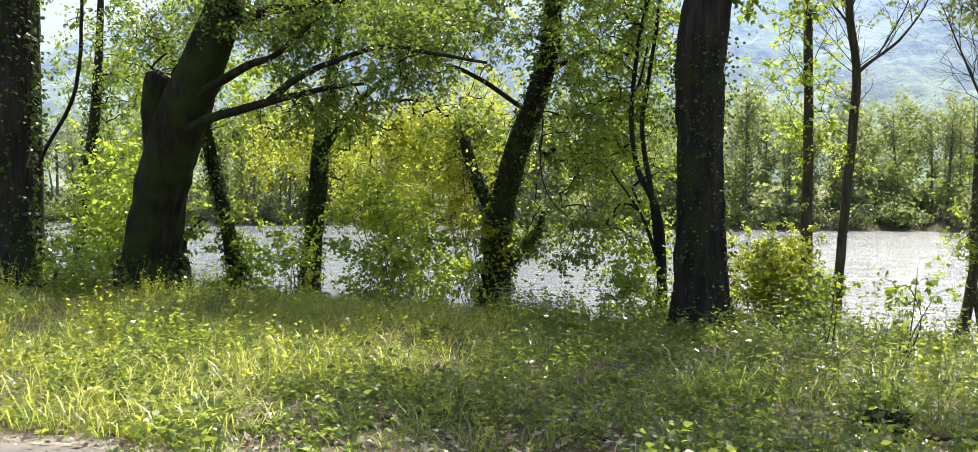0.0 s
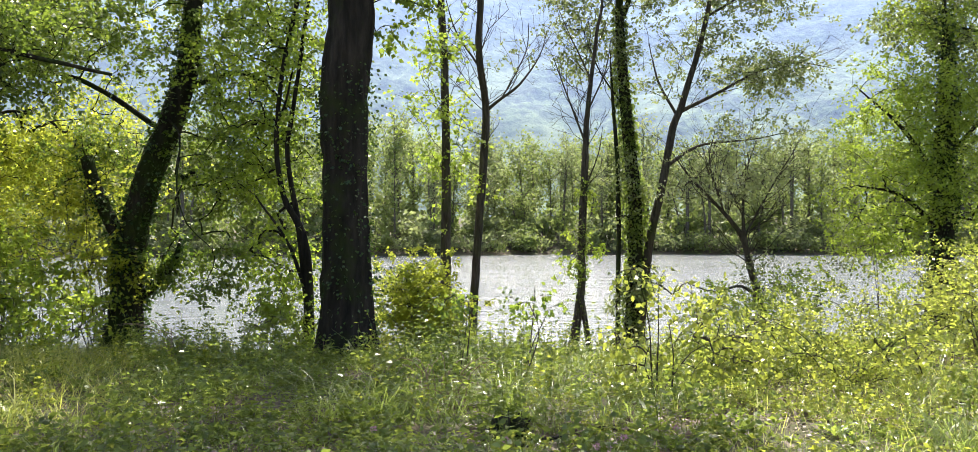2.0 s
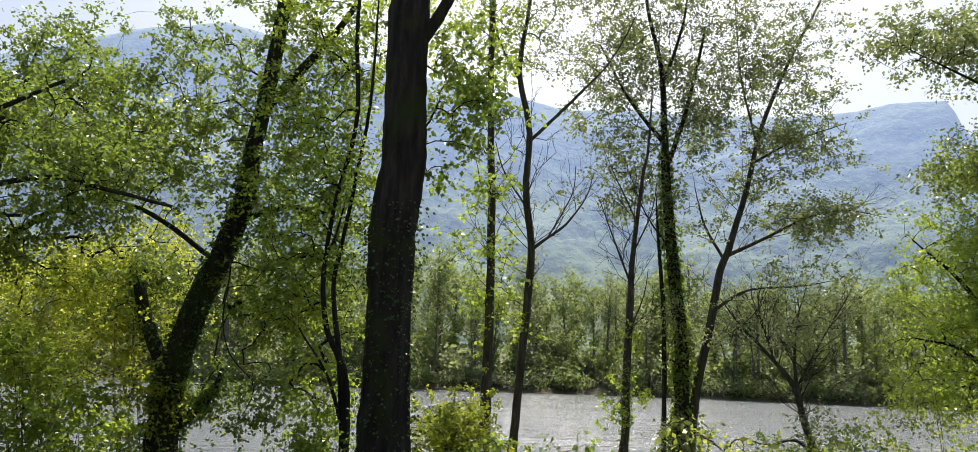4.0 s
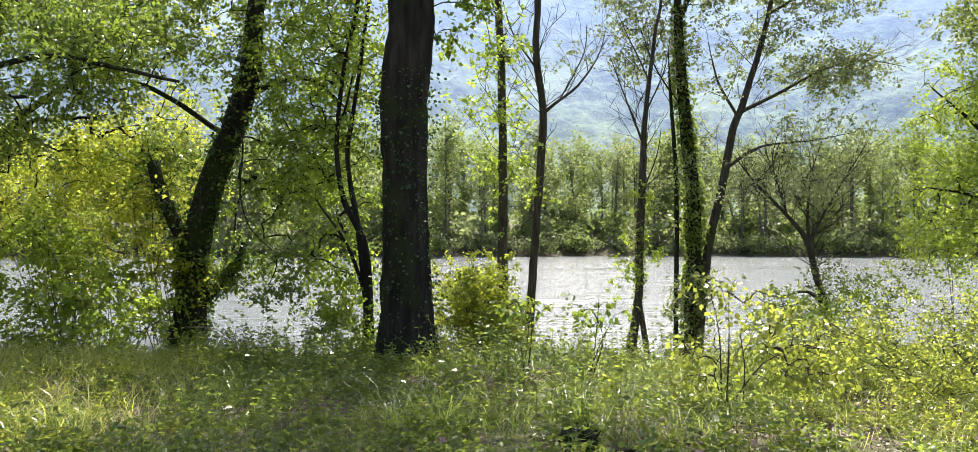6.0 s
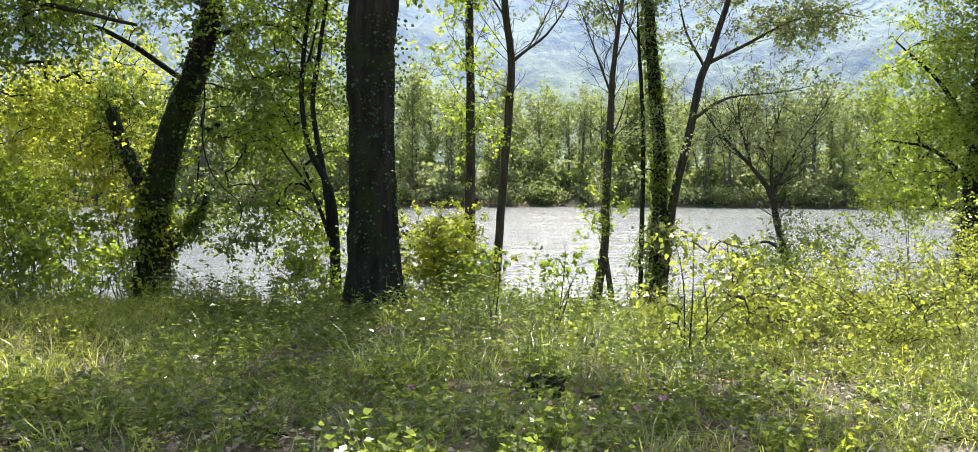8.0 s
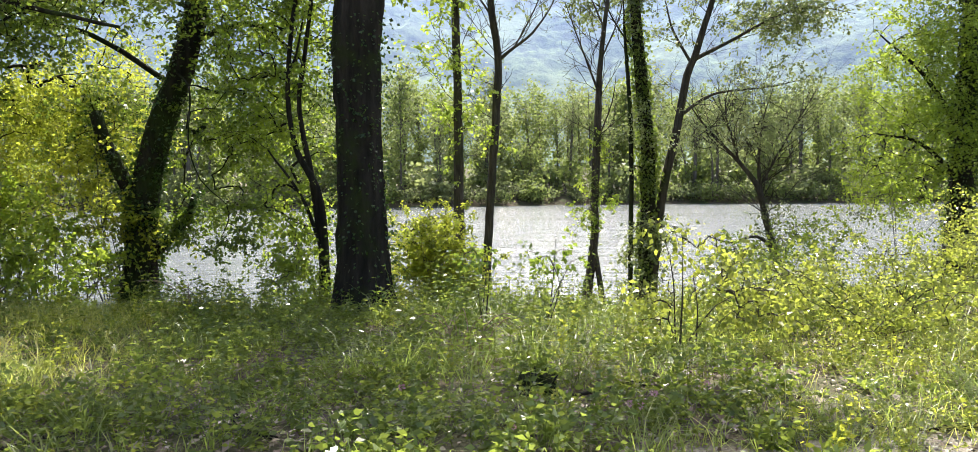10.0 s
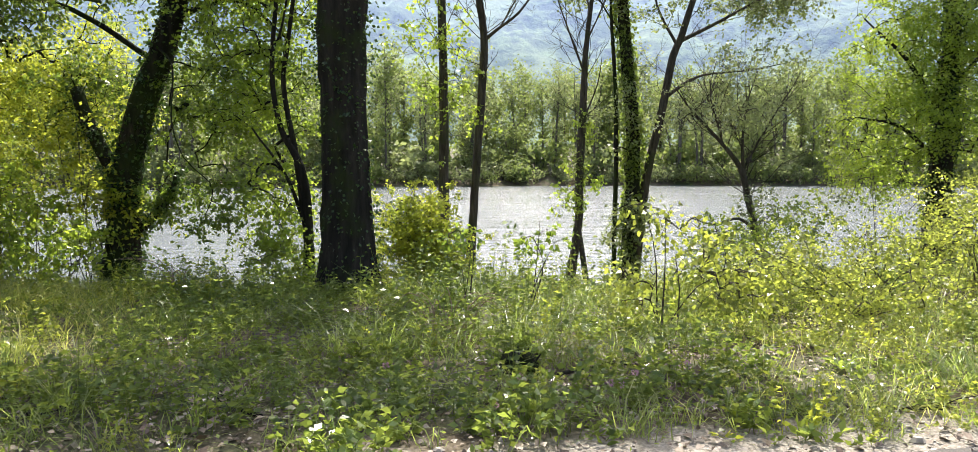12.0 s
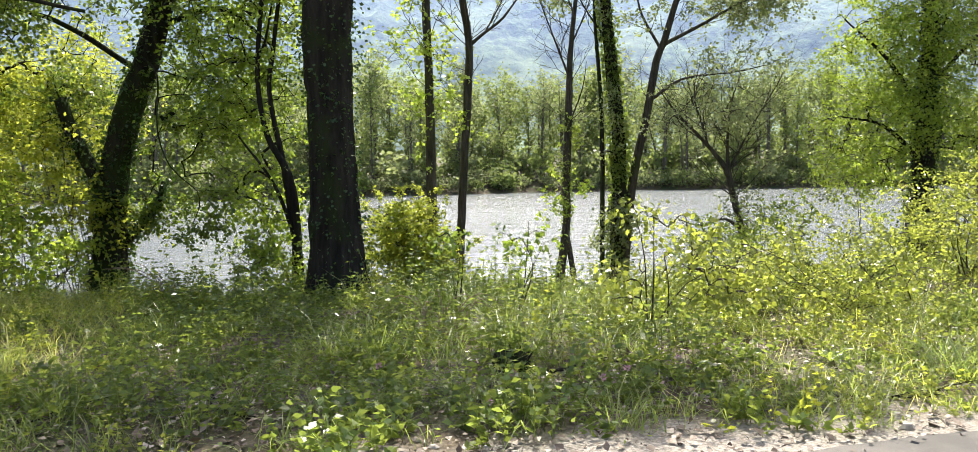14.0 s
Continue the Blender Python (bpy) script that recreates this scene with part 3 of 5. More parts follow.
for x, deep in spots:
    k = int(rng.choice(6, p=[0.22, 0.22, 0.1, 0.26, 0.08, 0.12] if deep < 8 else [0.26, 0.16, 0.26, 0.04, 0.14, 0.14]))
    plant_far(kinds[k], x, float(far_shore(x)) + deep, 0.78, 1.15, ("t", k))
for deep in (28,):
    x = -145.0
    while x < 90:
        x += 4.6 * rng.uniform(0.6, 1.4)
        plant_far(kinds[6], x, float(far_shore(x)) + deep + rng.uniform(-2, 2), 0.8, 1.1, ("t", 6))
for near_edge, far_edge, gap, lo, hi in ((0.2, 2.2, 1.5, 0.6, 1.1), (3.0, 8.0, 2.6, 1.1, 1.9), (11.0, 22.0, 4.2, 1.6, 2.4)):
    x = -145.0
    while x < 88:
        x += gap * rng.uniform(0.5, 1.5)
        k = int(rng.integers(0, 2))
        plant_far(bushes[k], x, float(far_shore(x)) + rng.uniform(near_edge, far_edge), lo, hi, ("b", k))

# ---- near trees ----


def foot(x, y, r):
    return (x, y, float(ground_z(x, y)) - 0.12, r)


tree(
    "poplar", "stout poplar with dark ridged bark and ivy shoots", 1,
    [[foot(-2.18, 10.81, 0.396), (-2.19, 10.81, 0.85, 0.348), (-2.2, 10.81, 2.2, 0.312), (-2.21, 10.81, 3.49, 0.342), (-2.12, 10.81, 4.53, 0.324), (-2.14, 10.81, 6.64, 0.294), (-2.01, 10.93, 10.48, 0.24), (-1.65, 11.05, 15.28, 0.144), (-1.53, 11.05, 20.08, 0.036)]],
    [[(-2.08, 10.81, 6.04, 0.108), (-1.59, 10.69, 6.76, 0.084), (-1.05, 10.69, 8.08, 0.06)], [(-2.13, 10.93, 8.08, 0.12), (-3.45, 11.53, 10.48, 0.072), (-4.41, 12.01, 12.88, 0.036)], [(-2.01, 10.81, 7.6, 0.12), (0.15, 11.53, 9.3, 0.08), (2.13, 12.01, 10.6, 0.04)]],
    # Lobes above z 9 are out of view, placed to shade the verge.
    [((-1.3, 11.17, 5.5), (0.45, 0.6, 1.6), 64), ((-0.93, 11.05, 8.8), (1.0, 1.0, 1.0), 26), ((-0.6, 12.2, 9.9), (2.5, 1.6, 1.1), 34), ((-2.7, 11.2, 9.2), (1.2, 1.0, 0.8), 40), ((-0.6, 11.1, 9.4), (2.1, 0.8, 0.8), 40), ((1.5, 10.8, 9.4), (1.2, 0.6, 0.6), 26), ((-1.3, 11.55, 11.0), (3.1, 0.8, 0.5), 105), ((-2.1, 11.5, 10.9), (1.1, 0.5, 0.5), 80), ((1.4, 11.5, 10.9), (1.1, 0.35, 0.35), 60), ((1.3, 10.5, 9.6), (1.1, 0.3, 0.35), 54), ((-1.9, 10.6, 9.7), (2.4, 0.3, 0.35), 110)],
    LEAF_GREEN, BARK, 0.07, 30, 0.2, ivy=[(0, 0.1, 3.8, 1300, 0.05)],
)
tree(
    "alder", "leaning ivy-clad alder with a broken side stem", 2,
    [[foot(-6.18, 12.44, 0.305), (-6.01, 12.44, 1.23, 0.226), (-5.73, 12.44, 2.39, 0.22), (-5.37, 12.44, 3.24, 0.198), (-5.1, 12.44, 4.2, 0.175), (-5.01, 12.44, 5.13, 0.141), (-4.85, 12.44, 6.18, 0.133), (-4.69, 12.44, 7.65, 0.113), (-4.42, 12.44, 9.96, 0.056), (-4.31, 12.44, 12.22, 0.023)],
     [(-6.07, 12.44, 1.15, 0.124), (-6.57, 12.44, 2.12, 0.11), (-6.74, 12.44, 2.68, 0.102)],
     [(-5.89, 12.44, 0.42, 0.079), (-5.32, 12.32, 0.92, 0.056), (-5.1, 12.21, 1.38, 0.034)]],
    [[(-4.87, 12.44, 5.67, 0.094), (-3.99, 12.44, 6.73, 0.073), (-3.5, 12.44, 7.4, 0.053), (-2.95, 12.44, 8.61, 0.023)],
     [(-5.38, 12.32, 3.3, 0.020), (-4.82, 11.53, 2.9, 0.014), (-4.57, 10.85, 2.05, 0.011), (-4.37, 10.74, 1.59, 0.009), (-4.08, 10.74, 1.3, 0.007), (-3.71, 10.74, 0.96, 0.004)],
     [(-5.21, 12.44, 3.75, 0.056), (-4.08, 12.21, 3.98, 0.034), (-3.29, 11.98, 3.41, 0.017)], [(-5.44, 12.44, 3.07, 0.045), (-6.68, 12.1, 3.86, 0.034), (-7.7, 11.76, 3.98, 0.017)]],
    [((-6.91, 12.21, 5.0), (1.92, 0.88, 1.2), 200), ((-4.08, 12.32, 4.31), (1.36, 0.74, 1.47), 105), ((-4.98, 12.44, 6.4), (2.6, 1.09, 1.3), 155), ((-4.6, 12.44, 8.9), (1.6, 0.9, 1.0), 22), ((-4.19, 12.21, 2.28), (1.02, 0.61, 1.02), 80), ((-5.32, 12.32, 1.15), (0.45, 0.34, 0.51), 26), ((-3.97, 10.74, 0.76), (0.4, 0.17, 0.51), 12), ((-7.0, 12.78, 2.3), (0.9, 0.6, 0.8), 40), ((-8.6, 12.6, 6.3), (1.2, 0.8, 1.2), 110)],
    LEAF_ALDER, BARK_MOSSY, 0.057, 38, 0.18, ivy=[(0, -0.2, 4.6, 2600, 0.06), (1, 1.2, 2.7, 500, 0.05), (2, -1, 3, 520, 0.07)], thick=1.95,
)
tree(
    "leaning_maple", "thick leaning maple with mossy bark and low boughs", 3,
    [[foot(-11.33, 9.47, 0.507), (-11.1, 9.47, 1.28, 0.443), (-10.63, 9.47, 2.64, 0.425), (-9.96, 9.47, 3.84, 0.354), (-9.47, 9.47, 4.79, 0.271), (-8.86, 9.47, 6.32, 0.201), (-8.27, 9.47, 8.56, 0.118), (-7.79, 9.47, 10.92, 0.035)],
     [(-10.86, 9.35, 1.96, 0.201), (-11.03, 9.35, 3.06, 0.189), (-10.9, 9.35, 3.67, 0.189)]],
    [[(-10.27, 9.35, 2.72, 0.1), (-9.74, 9.35, 2.89, 0.08), (-8.54, 9.35, 3.09, 0.067), (-7.37, 9.35, 3.25, 0.037), (-6.75, 9.35, 3.27, 0.022)],
     [(-8.54, 9.35, 3.09, 0.059), (-7.93, 9.35, 3.43, 0.057), (-7.34, 9.35, 3.62, 0.046), (-6.46, 9.35, 3.77, 0.035), (-5.65, 9.35, 3.62, 0.029), (-4.77, 9.35, 3.42, 0.021)],
     [(-10.15, 9.35, 3.19, 0.094), (-9.68, 9.35, 3.4, 0.08), (-8.91, 9.35, 3.67, 0.064), (-8.29, 9.35, 3.83, 0.042), (-7.09, 9.35, 4.55, 0.024)],
     [(-9.56, 9.35, 4.26, 0.118), (-9.22, 9.35, 4.37, 0.098), (-8.44, 9.35, 4.48, 0.077), (-7.69, 9.35, 4.47, 0.046), (-6.38, 9.35, 5.02, 0.024)]],
    [((-8.15, 9.82, 4.67), (2.71, 0.91, 0.89), 310), ((-11.4, 10.17, 4.67), (1.2, 0.78, 1.3), 110), ((-7.79, 9.94, 3.14), (2.01, 0.65, 0.65), 95), ((-5.91, 9.7, 3.84), (1.53, 0.65, 0.59), 66), ((-10.04, 10.17, 7.03), (2.83, 1.17, 1.65), 80)],
    LEAF_ALDER, BARK_MOSSY, 0.054, 40, 0.18, sag=0.35, ivy=[(0, -0.3, 0.7, 700, 0.07)], thick=1.6,
)
tree(
    "ivy_oak", "dark trunk wrapped in ivy beside the road", 4,
    [[foot(-12.28, 7.7, 0.33), (-12.24, 7.7, 1.8, 0.274), (-12.15, 7.7, 4.69, 0.26), (-12.04, 7.7, 9.15, 0.177), (-11.92, 7.7, 12.69, 0.047)]],
    [], [((-12.16, 8.05, 9.39), (2.6, 2.36, 2.6), 160)], LEAF_GREEN, BARK, 0.07, 28, 0.2, ivy=[(0, 0, 5, 2200, 0.07)],
)
tree(
    "slim_trunk", "slim straight trunk behind the ivy trunk", 5,
    [[foot(-13.58, 8.88, 0.165), (-13.43, 8.88, 1.83, 0.122), (-13.36, 8.88, 5.09, 0.098), (-13.34, 8.88, 9.15, 0.035)]],
    [[(-13.46, 8.88, 1.96, 0.035), (-12.99, 8.76, 2.46, 0.032), (-12.4, 8.76, 3.08, 0.032), (-12.09, 8.76, 3.78, 0.031), (-11.99, 8.76, 4.92, 0.026), (-11.92, 8.76, 6.2, 0.012)]],
    [((-12.16, 8.88, 4.91), (0.59, 0.59, 0.94), 26), ((-13.34, 8.88, 7.38), (1.42, 1.42, 1.53), 80)], LEAF_GREEN, BARK, 0.06, 24, 0.16, ivy=[(0, 0, 4, 500, 0.06)],
)
tree(
    "ivy_alder", "slender alder dark with ivy near the water", 6,
    [[foot(-16.47, 11.83, 0.142), (-16.24, 11.83, 1.19, 0.126), (-15.88, 11.83, 2.85, 0.118), (-15.63, 11.83, 4.63, 0.094), (-15.35, 11.83, 7.97, 0.035)]],
    [], [((-15.6, 12.06, 4.2), (1.0, 1.2, 1.0), 90), ((-14.17, 12.06, 4.32), (1.06, 1.06, 0.83), 60)], LEAF_GREEN, BARK, 0.062, 30, 0.18, ivy=[(0, 0, 4.2, 1100, 0.06)],
)
tree(
    "climber_tree", "crooked stem with bright leafy climbers", 7,
    [[foot(-10.39, 10.65, 0.142), (-10.64, 10.65, 1.04, 0.124), (-10.93, 10.65, 2.17, 0.113), (-11.14, 10.65, 2.97, 0.103), (-11.33, 10.65, 4.67, 0.059)]],
    [], [((-10.33, 10.76, 0.6), (0.41, 0.41, 0.83), 46), ((-10.98, 11, 3.49), (0.94, 0.94, 0.94), 60)], LEAF_YELLOW, BARK_MOSSY, 0.065, 26, 0.14, ivy=[(0, 0, 3.0, 800, 0.06)],
)
tree(
    "bare_stem", "short mossy trunk standing behind the maple", 8,
    [[foot(-11.39, 10.29, 0.189), (-11.51, 10.29, 0.69, 0.147), (-11.65, 10.29, 1.83, 0.118), (-11.75, 10.29, 3.49, 0.071)]],
    [[(-11.47, 10.29, 0.6, 0.035), (-11.04, 10.17, 1.07, 0.026), (-10.63, 10.06, 1.25, 0.014)]], [((-10.86, 10.06, 1.13), (0.41, 0.35, 0.29), 12)], LEAF_YELLOW, BARK_MOSSY, 0.06, 18, 0.1,
)
tree(
    "willow", "drooping willow glowing yellow-green above the water", 9,
    [[foot(-10.22, 12.34, 0.202), (-10.07, 12.34, 0.86, 0.172), (-9.94, 12.34, 1.85, 0.171), (-9.78, 12.34, 3.06, 0.146), (-9.52, 12.56, 4.96, 0.07), (-9.19, 12.79, 7.4, 0.008)]],
    [[(-9.86, 12.34, 2.5, 0.078), (-8.96, 12.79, 3.73, 0.056), (-7.84, 13.23, 4.4, 0.028)], [(-9.8, 12.34, 2.95, 0.078), (-10.98, 12.79, 4.07, 0.056), (-12.1, 13.01, 4.51, 0.028)]],
    [((-9.41, 13.46, 2.72), (2.58, 0.5, 1.12), 180), ((-7.62, 13.68, 3.06), (1.9, 0.5, 1.34), 120), ((-11.76, 13.46, 3.17), (1.46, 0.5, 1.34), 80), ((-9.41, 13.23, 5.8), (3.14, 0.91, 1.2), 100)],
    LEAF_WILLOW, BARK_MOSSY, 0.055, 34, 0.18, sag=0.9, ivy=[(0, -0.2, 2.6, 900, 0.06)], thick=2.2,
)
tree(
    "ash_clump", "cluster of thin curving dark stems", 10,
    [[foot(-2.92, 11.53, 0.09), (-2.95, 11.53, 1.26, 0.064), (-3.27, 11.53, 2.02, 0.043), (-3.38, 11.53, 2.8, 0.036), (-3.28, 11.53, 3.88, 0.034), (-3.01, 11.53, 5.2, 0.034), (-3.09, 11.53, 6.88, 0.031), (-2.97, 11.53, 9.28, 0.012)],
     [(-2.93, 11.55, 0.4, 0.06), (-3.07, 11.59, 1.53, 0.046), (-3.25, 11.59, 2.62, 0.036), (-3.17, 11.59, 3.26, 0.032), (-3.03, 11.59, 4.24, 0.029), (-2.85, 11.59, 5.68, 0.024), (-2.85, 11.59, 7.48, 0.014)],
     [(-2.92, 11.51, 0.52, 0.036), (-3.21, 11.41, 1.36, 0.024), (-3.63, 11.29, 2.02, 0.014)], [(-3.35, 11.53, 3.16, 0.022), (-3.23, 11.47, 3.4, 0.017), (-3.09, 11.41, 4, 0.012)]],
    [], [((-3.69, 11.89, 4.12), (0.9, 0.96, 1.92), 190), ((-3.33, 11.89, 1.12), (0.72, 0.72, 0.84), 60), ((-3.8, 11.9, 2.5), (1.0, 0.7, 0.9), 70), ((-3.09, 12.01, 7.2), (1.44, 1.2, 1.5), 150)], LEAF_YELLOW, BARK, 0.06, 26, 0.18, sides=8, thick=1.5,
)
tree(
    "young_poplar", "thin straight young poplar with yellow-green leaves", 11,
    [[foot(-1.28, 15.5, 0.122), (-1.24, 15.5, 1.14, 0.102), (-1.23, 15.5, 2.71, 0.086), (-1.27, 15.5, 4.81, 0.077), (-1.34, 15.5, 6.25, 0.069), (-1.41, 15.5, 8.85, 0.061), (-1.34, 15.5, 12.01, 0.022)]],
    [], [((-1.45, 15.39, 3.82), (0.46, 0.55, 1.88), 66), ((-0.95, 15.39, 2.71), (0.46, 0.44, 1.44), 30), ((-1.39, 15.5, 8.8), (0.75, 0.6, 1.8), 85)], LEAF_YELLOW, BARK_THIN, 0.07, 17, 0.15, sides=9, thick=1.5, bare=22,
)
tree(
    "forked_poplar", "thin forking young tree with bare side twigs", 12,
    [[foot(-0.76, 15.5, 0.094), (-0.61, 15.5, 1.14, 0.08), (-0.48, 15.5, 2.96, 0.08), (-0.46, 15.5, 3.93, 0.073), (-0.59, 15.5, 5.09, 0.068), (-0.56, 15.5, 6.23, 0.063), (-0.79, 15.5, 7.54, 0.055), (-0.64, 15.5, 8.89, 0.039), (-0.45, 15.5, 10.9, 0.013)]],
    [[(-0.46, 15.5, 3.82, 0.038), (-0.12, 15.45, 4.09, 0.029), (0.22, 15.39, 4.34, 0.024), (0.59, 15.39, 4.87, 0.012), (0.76, 15.39, 5.37, 0.007)],
     [(-0.12, 15.45, 4.09, 0.015), (0.32, 15.28, 4.92, 0.011), (0.39, 15.17, 5.48, 0.007)], [(-0.56, 15.5, 6.03, 0.038), (0.18, 15.5, 6.77, 0.031), (1.04, 15.5, 7.72, 0.019), (1.65, 15.5, 8.91, 0.009)],
     [(-0.48, 15.5, 4.59, 0.022), (-1.01, 15.5, 5.37, 0.015), (-1.23, 15.5, 6.03, 0.009)], [(-0.73, 15.5, 7.25, 0.028), (-1.23, 15.5, 8.24, 0.018), (-1.45, 15.5, 9.35, 0.009)]],
    [((0.0, 15.5, 8.9), (1.5, 0.9, 1.8), 90), ((-0.23, 15.5, 8.58), (1.11, 1, 1.11), 60), ((0.43, 15.39, 4.81), (0.5, 0.44, 0.55), 9)], LEAF_OLIVE, BARK_THIN, 0.06, 10, 0.16, sides=9, thick=1.6, bare=55,
)
tree(
    "twin_sapling", "thin crooked sapling with a split base", 13,
    [[foot(1.39, 18, 0.1), (1.6, 18, 0.07, 0.085), (1.61, 18, 1.06, 0.085), (1.68, 18, 2.47, 0.078), (1.75, 18, 4.02, 0.056), (1.97, 18, 5.85, 0.035), (2.11, 18, 6.7, 0.028), (2.2, 18, 8.2, 0.01)],
     [foot(1.85, 18, 0.07), (1.6, 18, 0.07, 0.06)]],
    [[(1.72, 18, 3.5, 0.025), (1.3, 17.8, 4.6, 0.016), (1.0, 17.7, 5.4, 0.008)], [(1.75, 18, 4.1, 0.022), (2.15, 17.9, 5.0, 0.014), (2.3, 17.9, 5.8, 0.007)], [(1.85, 18, 4.9, 0.02), (1.4, 18, 5.9, 0.012), (1.1, 18, 6.6, 0.006)], [(1.66, 18, 2.2, 0.02), (2.0, 17.9, 3.2, 0.013), (2.1, 17.9, 3.8, 0.007)]],
    [((1.6, 17.9, 0.9), (0.42, 0.4, 0.9), 24), ((1.7, 17.9, 2.2), (0.35, 0.3, 0.5), 8)], LEAF_YELLOW, BARK_THIN, 0.07, 16, 0.12, ivy=[(0, -1.2, 2.6, 700, 0.05)], ivy_leaf=LEAF_IVY_PALE, sides=8, thick=1.5, bare=45,
)
tree(
    "ivy_poplar", "tall poplar with ivy-covered trunk and airy crown", 14,
    [[foot(3.04, 20, 0.2), (3.14, 20, 0.69, 0.188), (3.15, 20, 2.1, 0.172), (3.0, 20, 3.8, 0.16), (2.82, 20, 5.8, 0.13), (2.73, 20, 7.65, 0.09), (2.65, 20, 9.36, 0.065), (2.31, 20, 11.1, 0.045), (2.0, 20, 14, 0.02)],
     [foot(2.7, 20, 0.06), (2.76, 20, 2.57, 0.055), (2.64, 20, 4.91, 0.039), (2.6, 20, 6, 0.01)]],
    [[(2.78, 20, 6.6, 0.07), (3.3, 20, 8.2, 0.05), (3.8, 20, 10.5, 0.03)], [(2.75, 20, 7.3, 0.06), (1.8, 20, 8.6, 0.04), (1.1, 20, 10, 0.02)], [(2.68, 20, 8.8, 0.05), (3.2, 19.8, 10.5, 0.03), (3.4, 19.8, 12, 0.015)], [(3.0, 20, 4.4, 0.03), (2.3, 19.8, 5.4, 0.02), (1.9, 19.7, 6.3, 0.01)]],
    [((1.6, 20, 8.6), (1.5, 1.1, 2.0), 110), ((3.6, 20, 8.4), (1.1, 1.04, 1.9), 110), ((2.6, 20, 11.2), (2.4, 1.6, 1.9), 170), ((2.4, 19.9, 6.4), (1.2, 0.7, 1.6), 56), ((2.95, 19.7, 0.0), (0.5, 0.4, 1.2), 34), ((3.0, 19.7, 2.4), (0.4, 0.3, 1.4), 18)],
    LEAF_OLIVE, BARK_MOSSY, 0.074, 22, 0.23, ivy=[(0, -1.4, 7.0, 3800, 0.085)], ivy_leaf=LEAF_IVY_PALE, thick=2.4, bare=50,
)
tree(
    "forked_alder", "slanting forked tree with wide flat sprays", 15,
    [[foot(3.18, 20.1, 0.160), (3.48, 20, 1.0, 0.108), (3.78, 20, 2.4, 0.100), (4.09, 20, 4.06, 0.090), (4.27, 20, 4.5, 0.084), (4.77, 20, 6.2, 0.064), (5.13, 20, 7.72, 0.053), (5.84, 20, 9.47, 0.040), (6.74, 20, 11.28, 0.027), (7.4, 20, 13, 0.008)]],
    [[(3.9, 20, 3.05, 0.048), (4.73, 20, 3.57, 0.031), (5.97, 20, 3.72, 0.018), (7.0, 20, 3.9, 0.008)], [(4.27, 20, 4.43, 0.053), (5.2, 20, 4.89, 0.038), (6.43, 20, 5.51, 0.025), (7.36, 20, 5.65, 0.016), (8.2, 20, 5.5, 0.006)],
     [(4.2, 20, 4.35, 0.040), (3.75, 20, 5.2, 0.028), (3.5, 20, 6.2, 0.012)], [(4.9, 20, 6.8, 0.036), (6.0, 20, 7.4, 0.024), (7.3, 20, 7.9, 0.010)], [(5.05, 20, 7.4, 0.032), (4.7, 20, 9.2, 0.020), (4.6, 20, 11, 0.010)]],
    [((6.5, 20, 5.4), (1.3, 0.8, 0.55), 100), ((6.2, 20, 7.3), (1.4, 0.9, 0.7), 90), ((5.7, 20, 9.8), (1.6, 1.2, 1.9), 130), ((4.7, 20, 10.2), (1.1, 1.0, 1.8), 60), ((6.6, 20, 4.0), (1.3, 0.7, 0.6), 24), ((3.8, 20, 5.8), (0.8, 0.5, 1.1), 20), ((5.2, 20, 6.6), (1.0, 0.7, 1.0), 30)],
    LEAF_OLIVE, BARK_THIN, 0.068, 22, 0.2, thick=2.3, bare=50,
)
tree(
    "arching_willow", "dark arching willow with fine half-bare twigs", 16,
    [[foot(5.6, 17, 0.102), (5.21, 17, 0.42, 0.073), (4.95, 17, 1.35, 0.056), (4.43, 17, 2.01, 0.034), (3.91, 17, 2.54, 0.023), (3.5, 17, 3.1, 0.010)],
     [(5.32, 17, 0.1, 0.056), (5.08, 17, 1.08, 0.051), (5.0, 17, 1.75, 0.034), (5.05, 17, 2.6, 0.017), (5.3, 17, 3.4, 0.007)], [(5.4, 17, -0.1, 0.043), (4.9, 16.8, 0.3, 0.030), (4.3, 16.6, 0.2, 0.021), (3.8, 16.5, 0.35, 0.010)]],
    [[(4.98, 17, 1.3, 0.025), (5.6, 17, 2.4, 0.017), (6.1, 17, 3.2, 0.009)], [(4.6, 17, 1.8, 0.021), (4.3, 17, 2.9, 0.014), (4.4, 17, 3.6, 0.006)]],
    [((5.0, 17, 2.6), (1.2, 1, 0.9), 190), ((5.3, 16.8, 0.6), (0.7, 0.4, 0.5), 40)], LEAF_FARGREY, BARK_THIN, 0.05, 16, 0.16, sides=8, thick=1.5, bare=70,
)
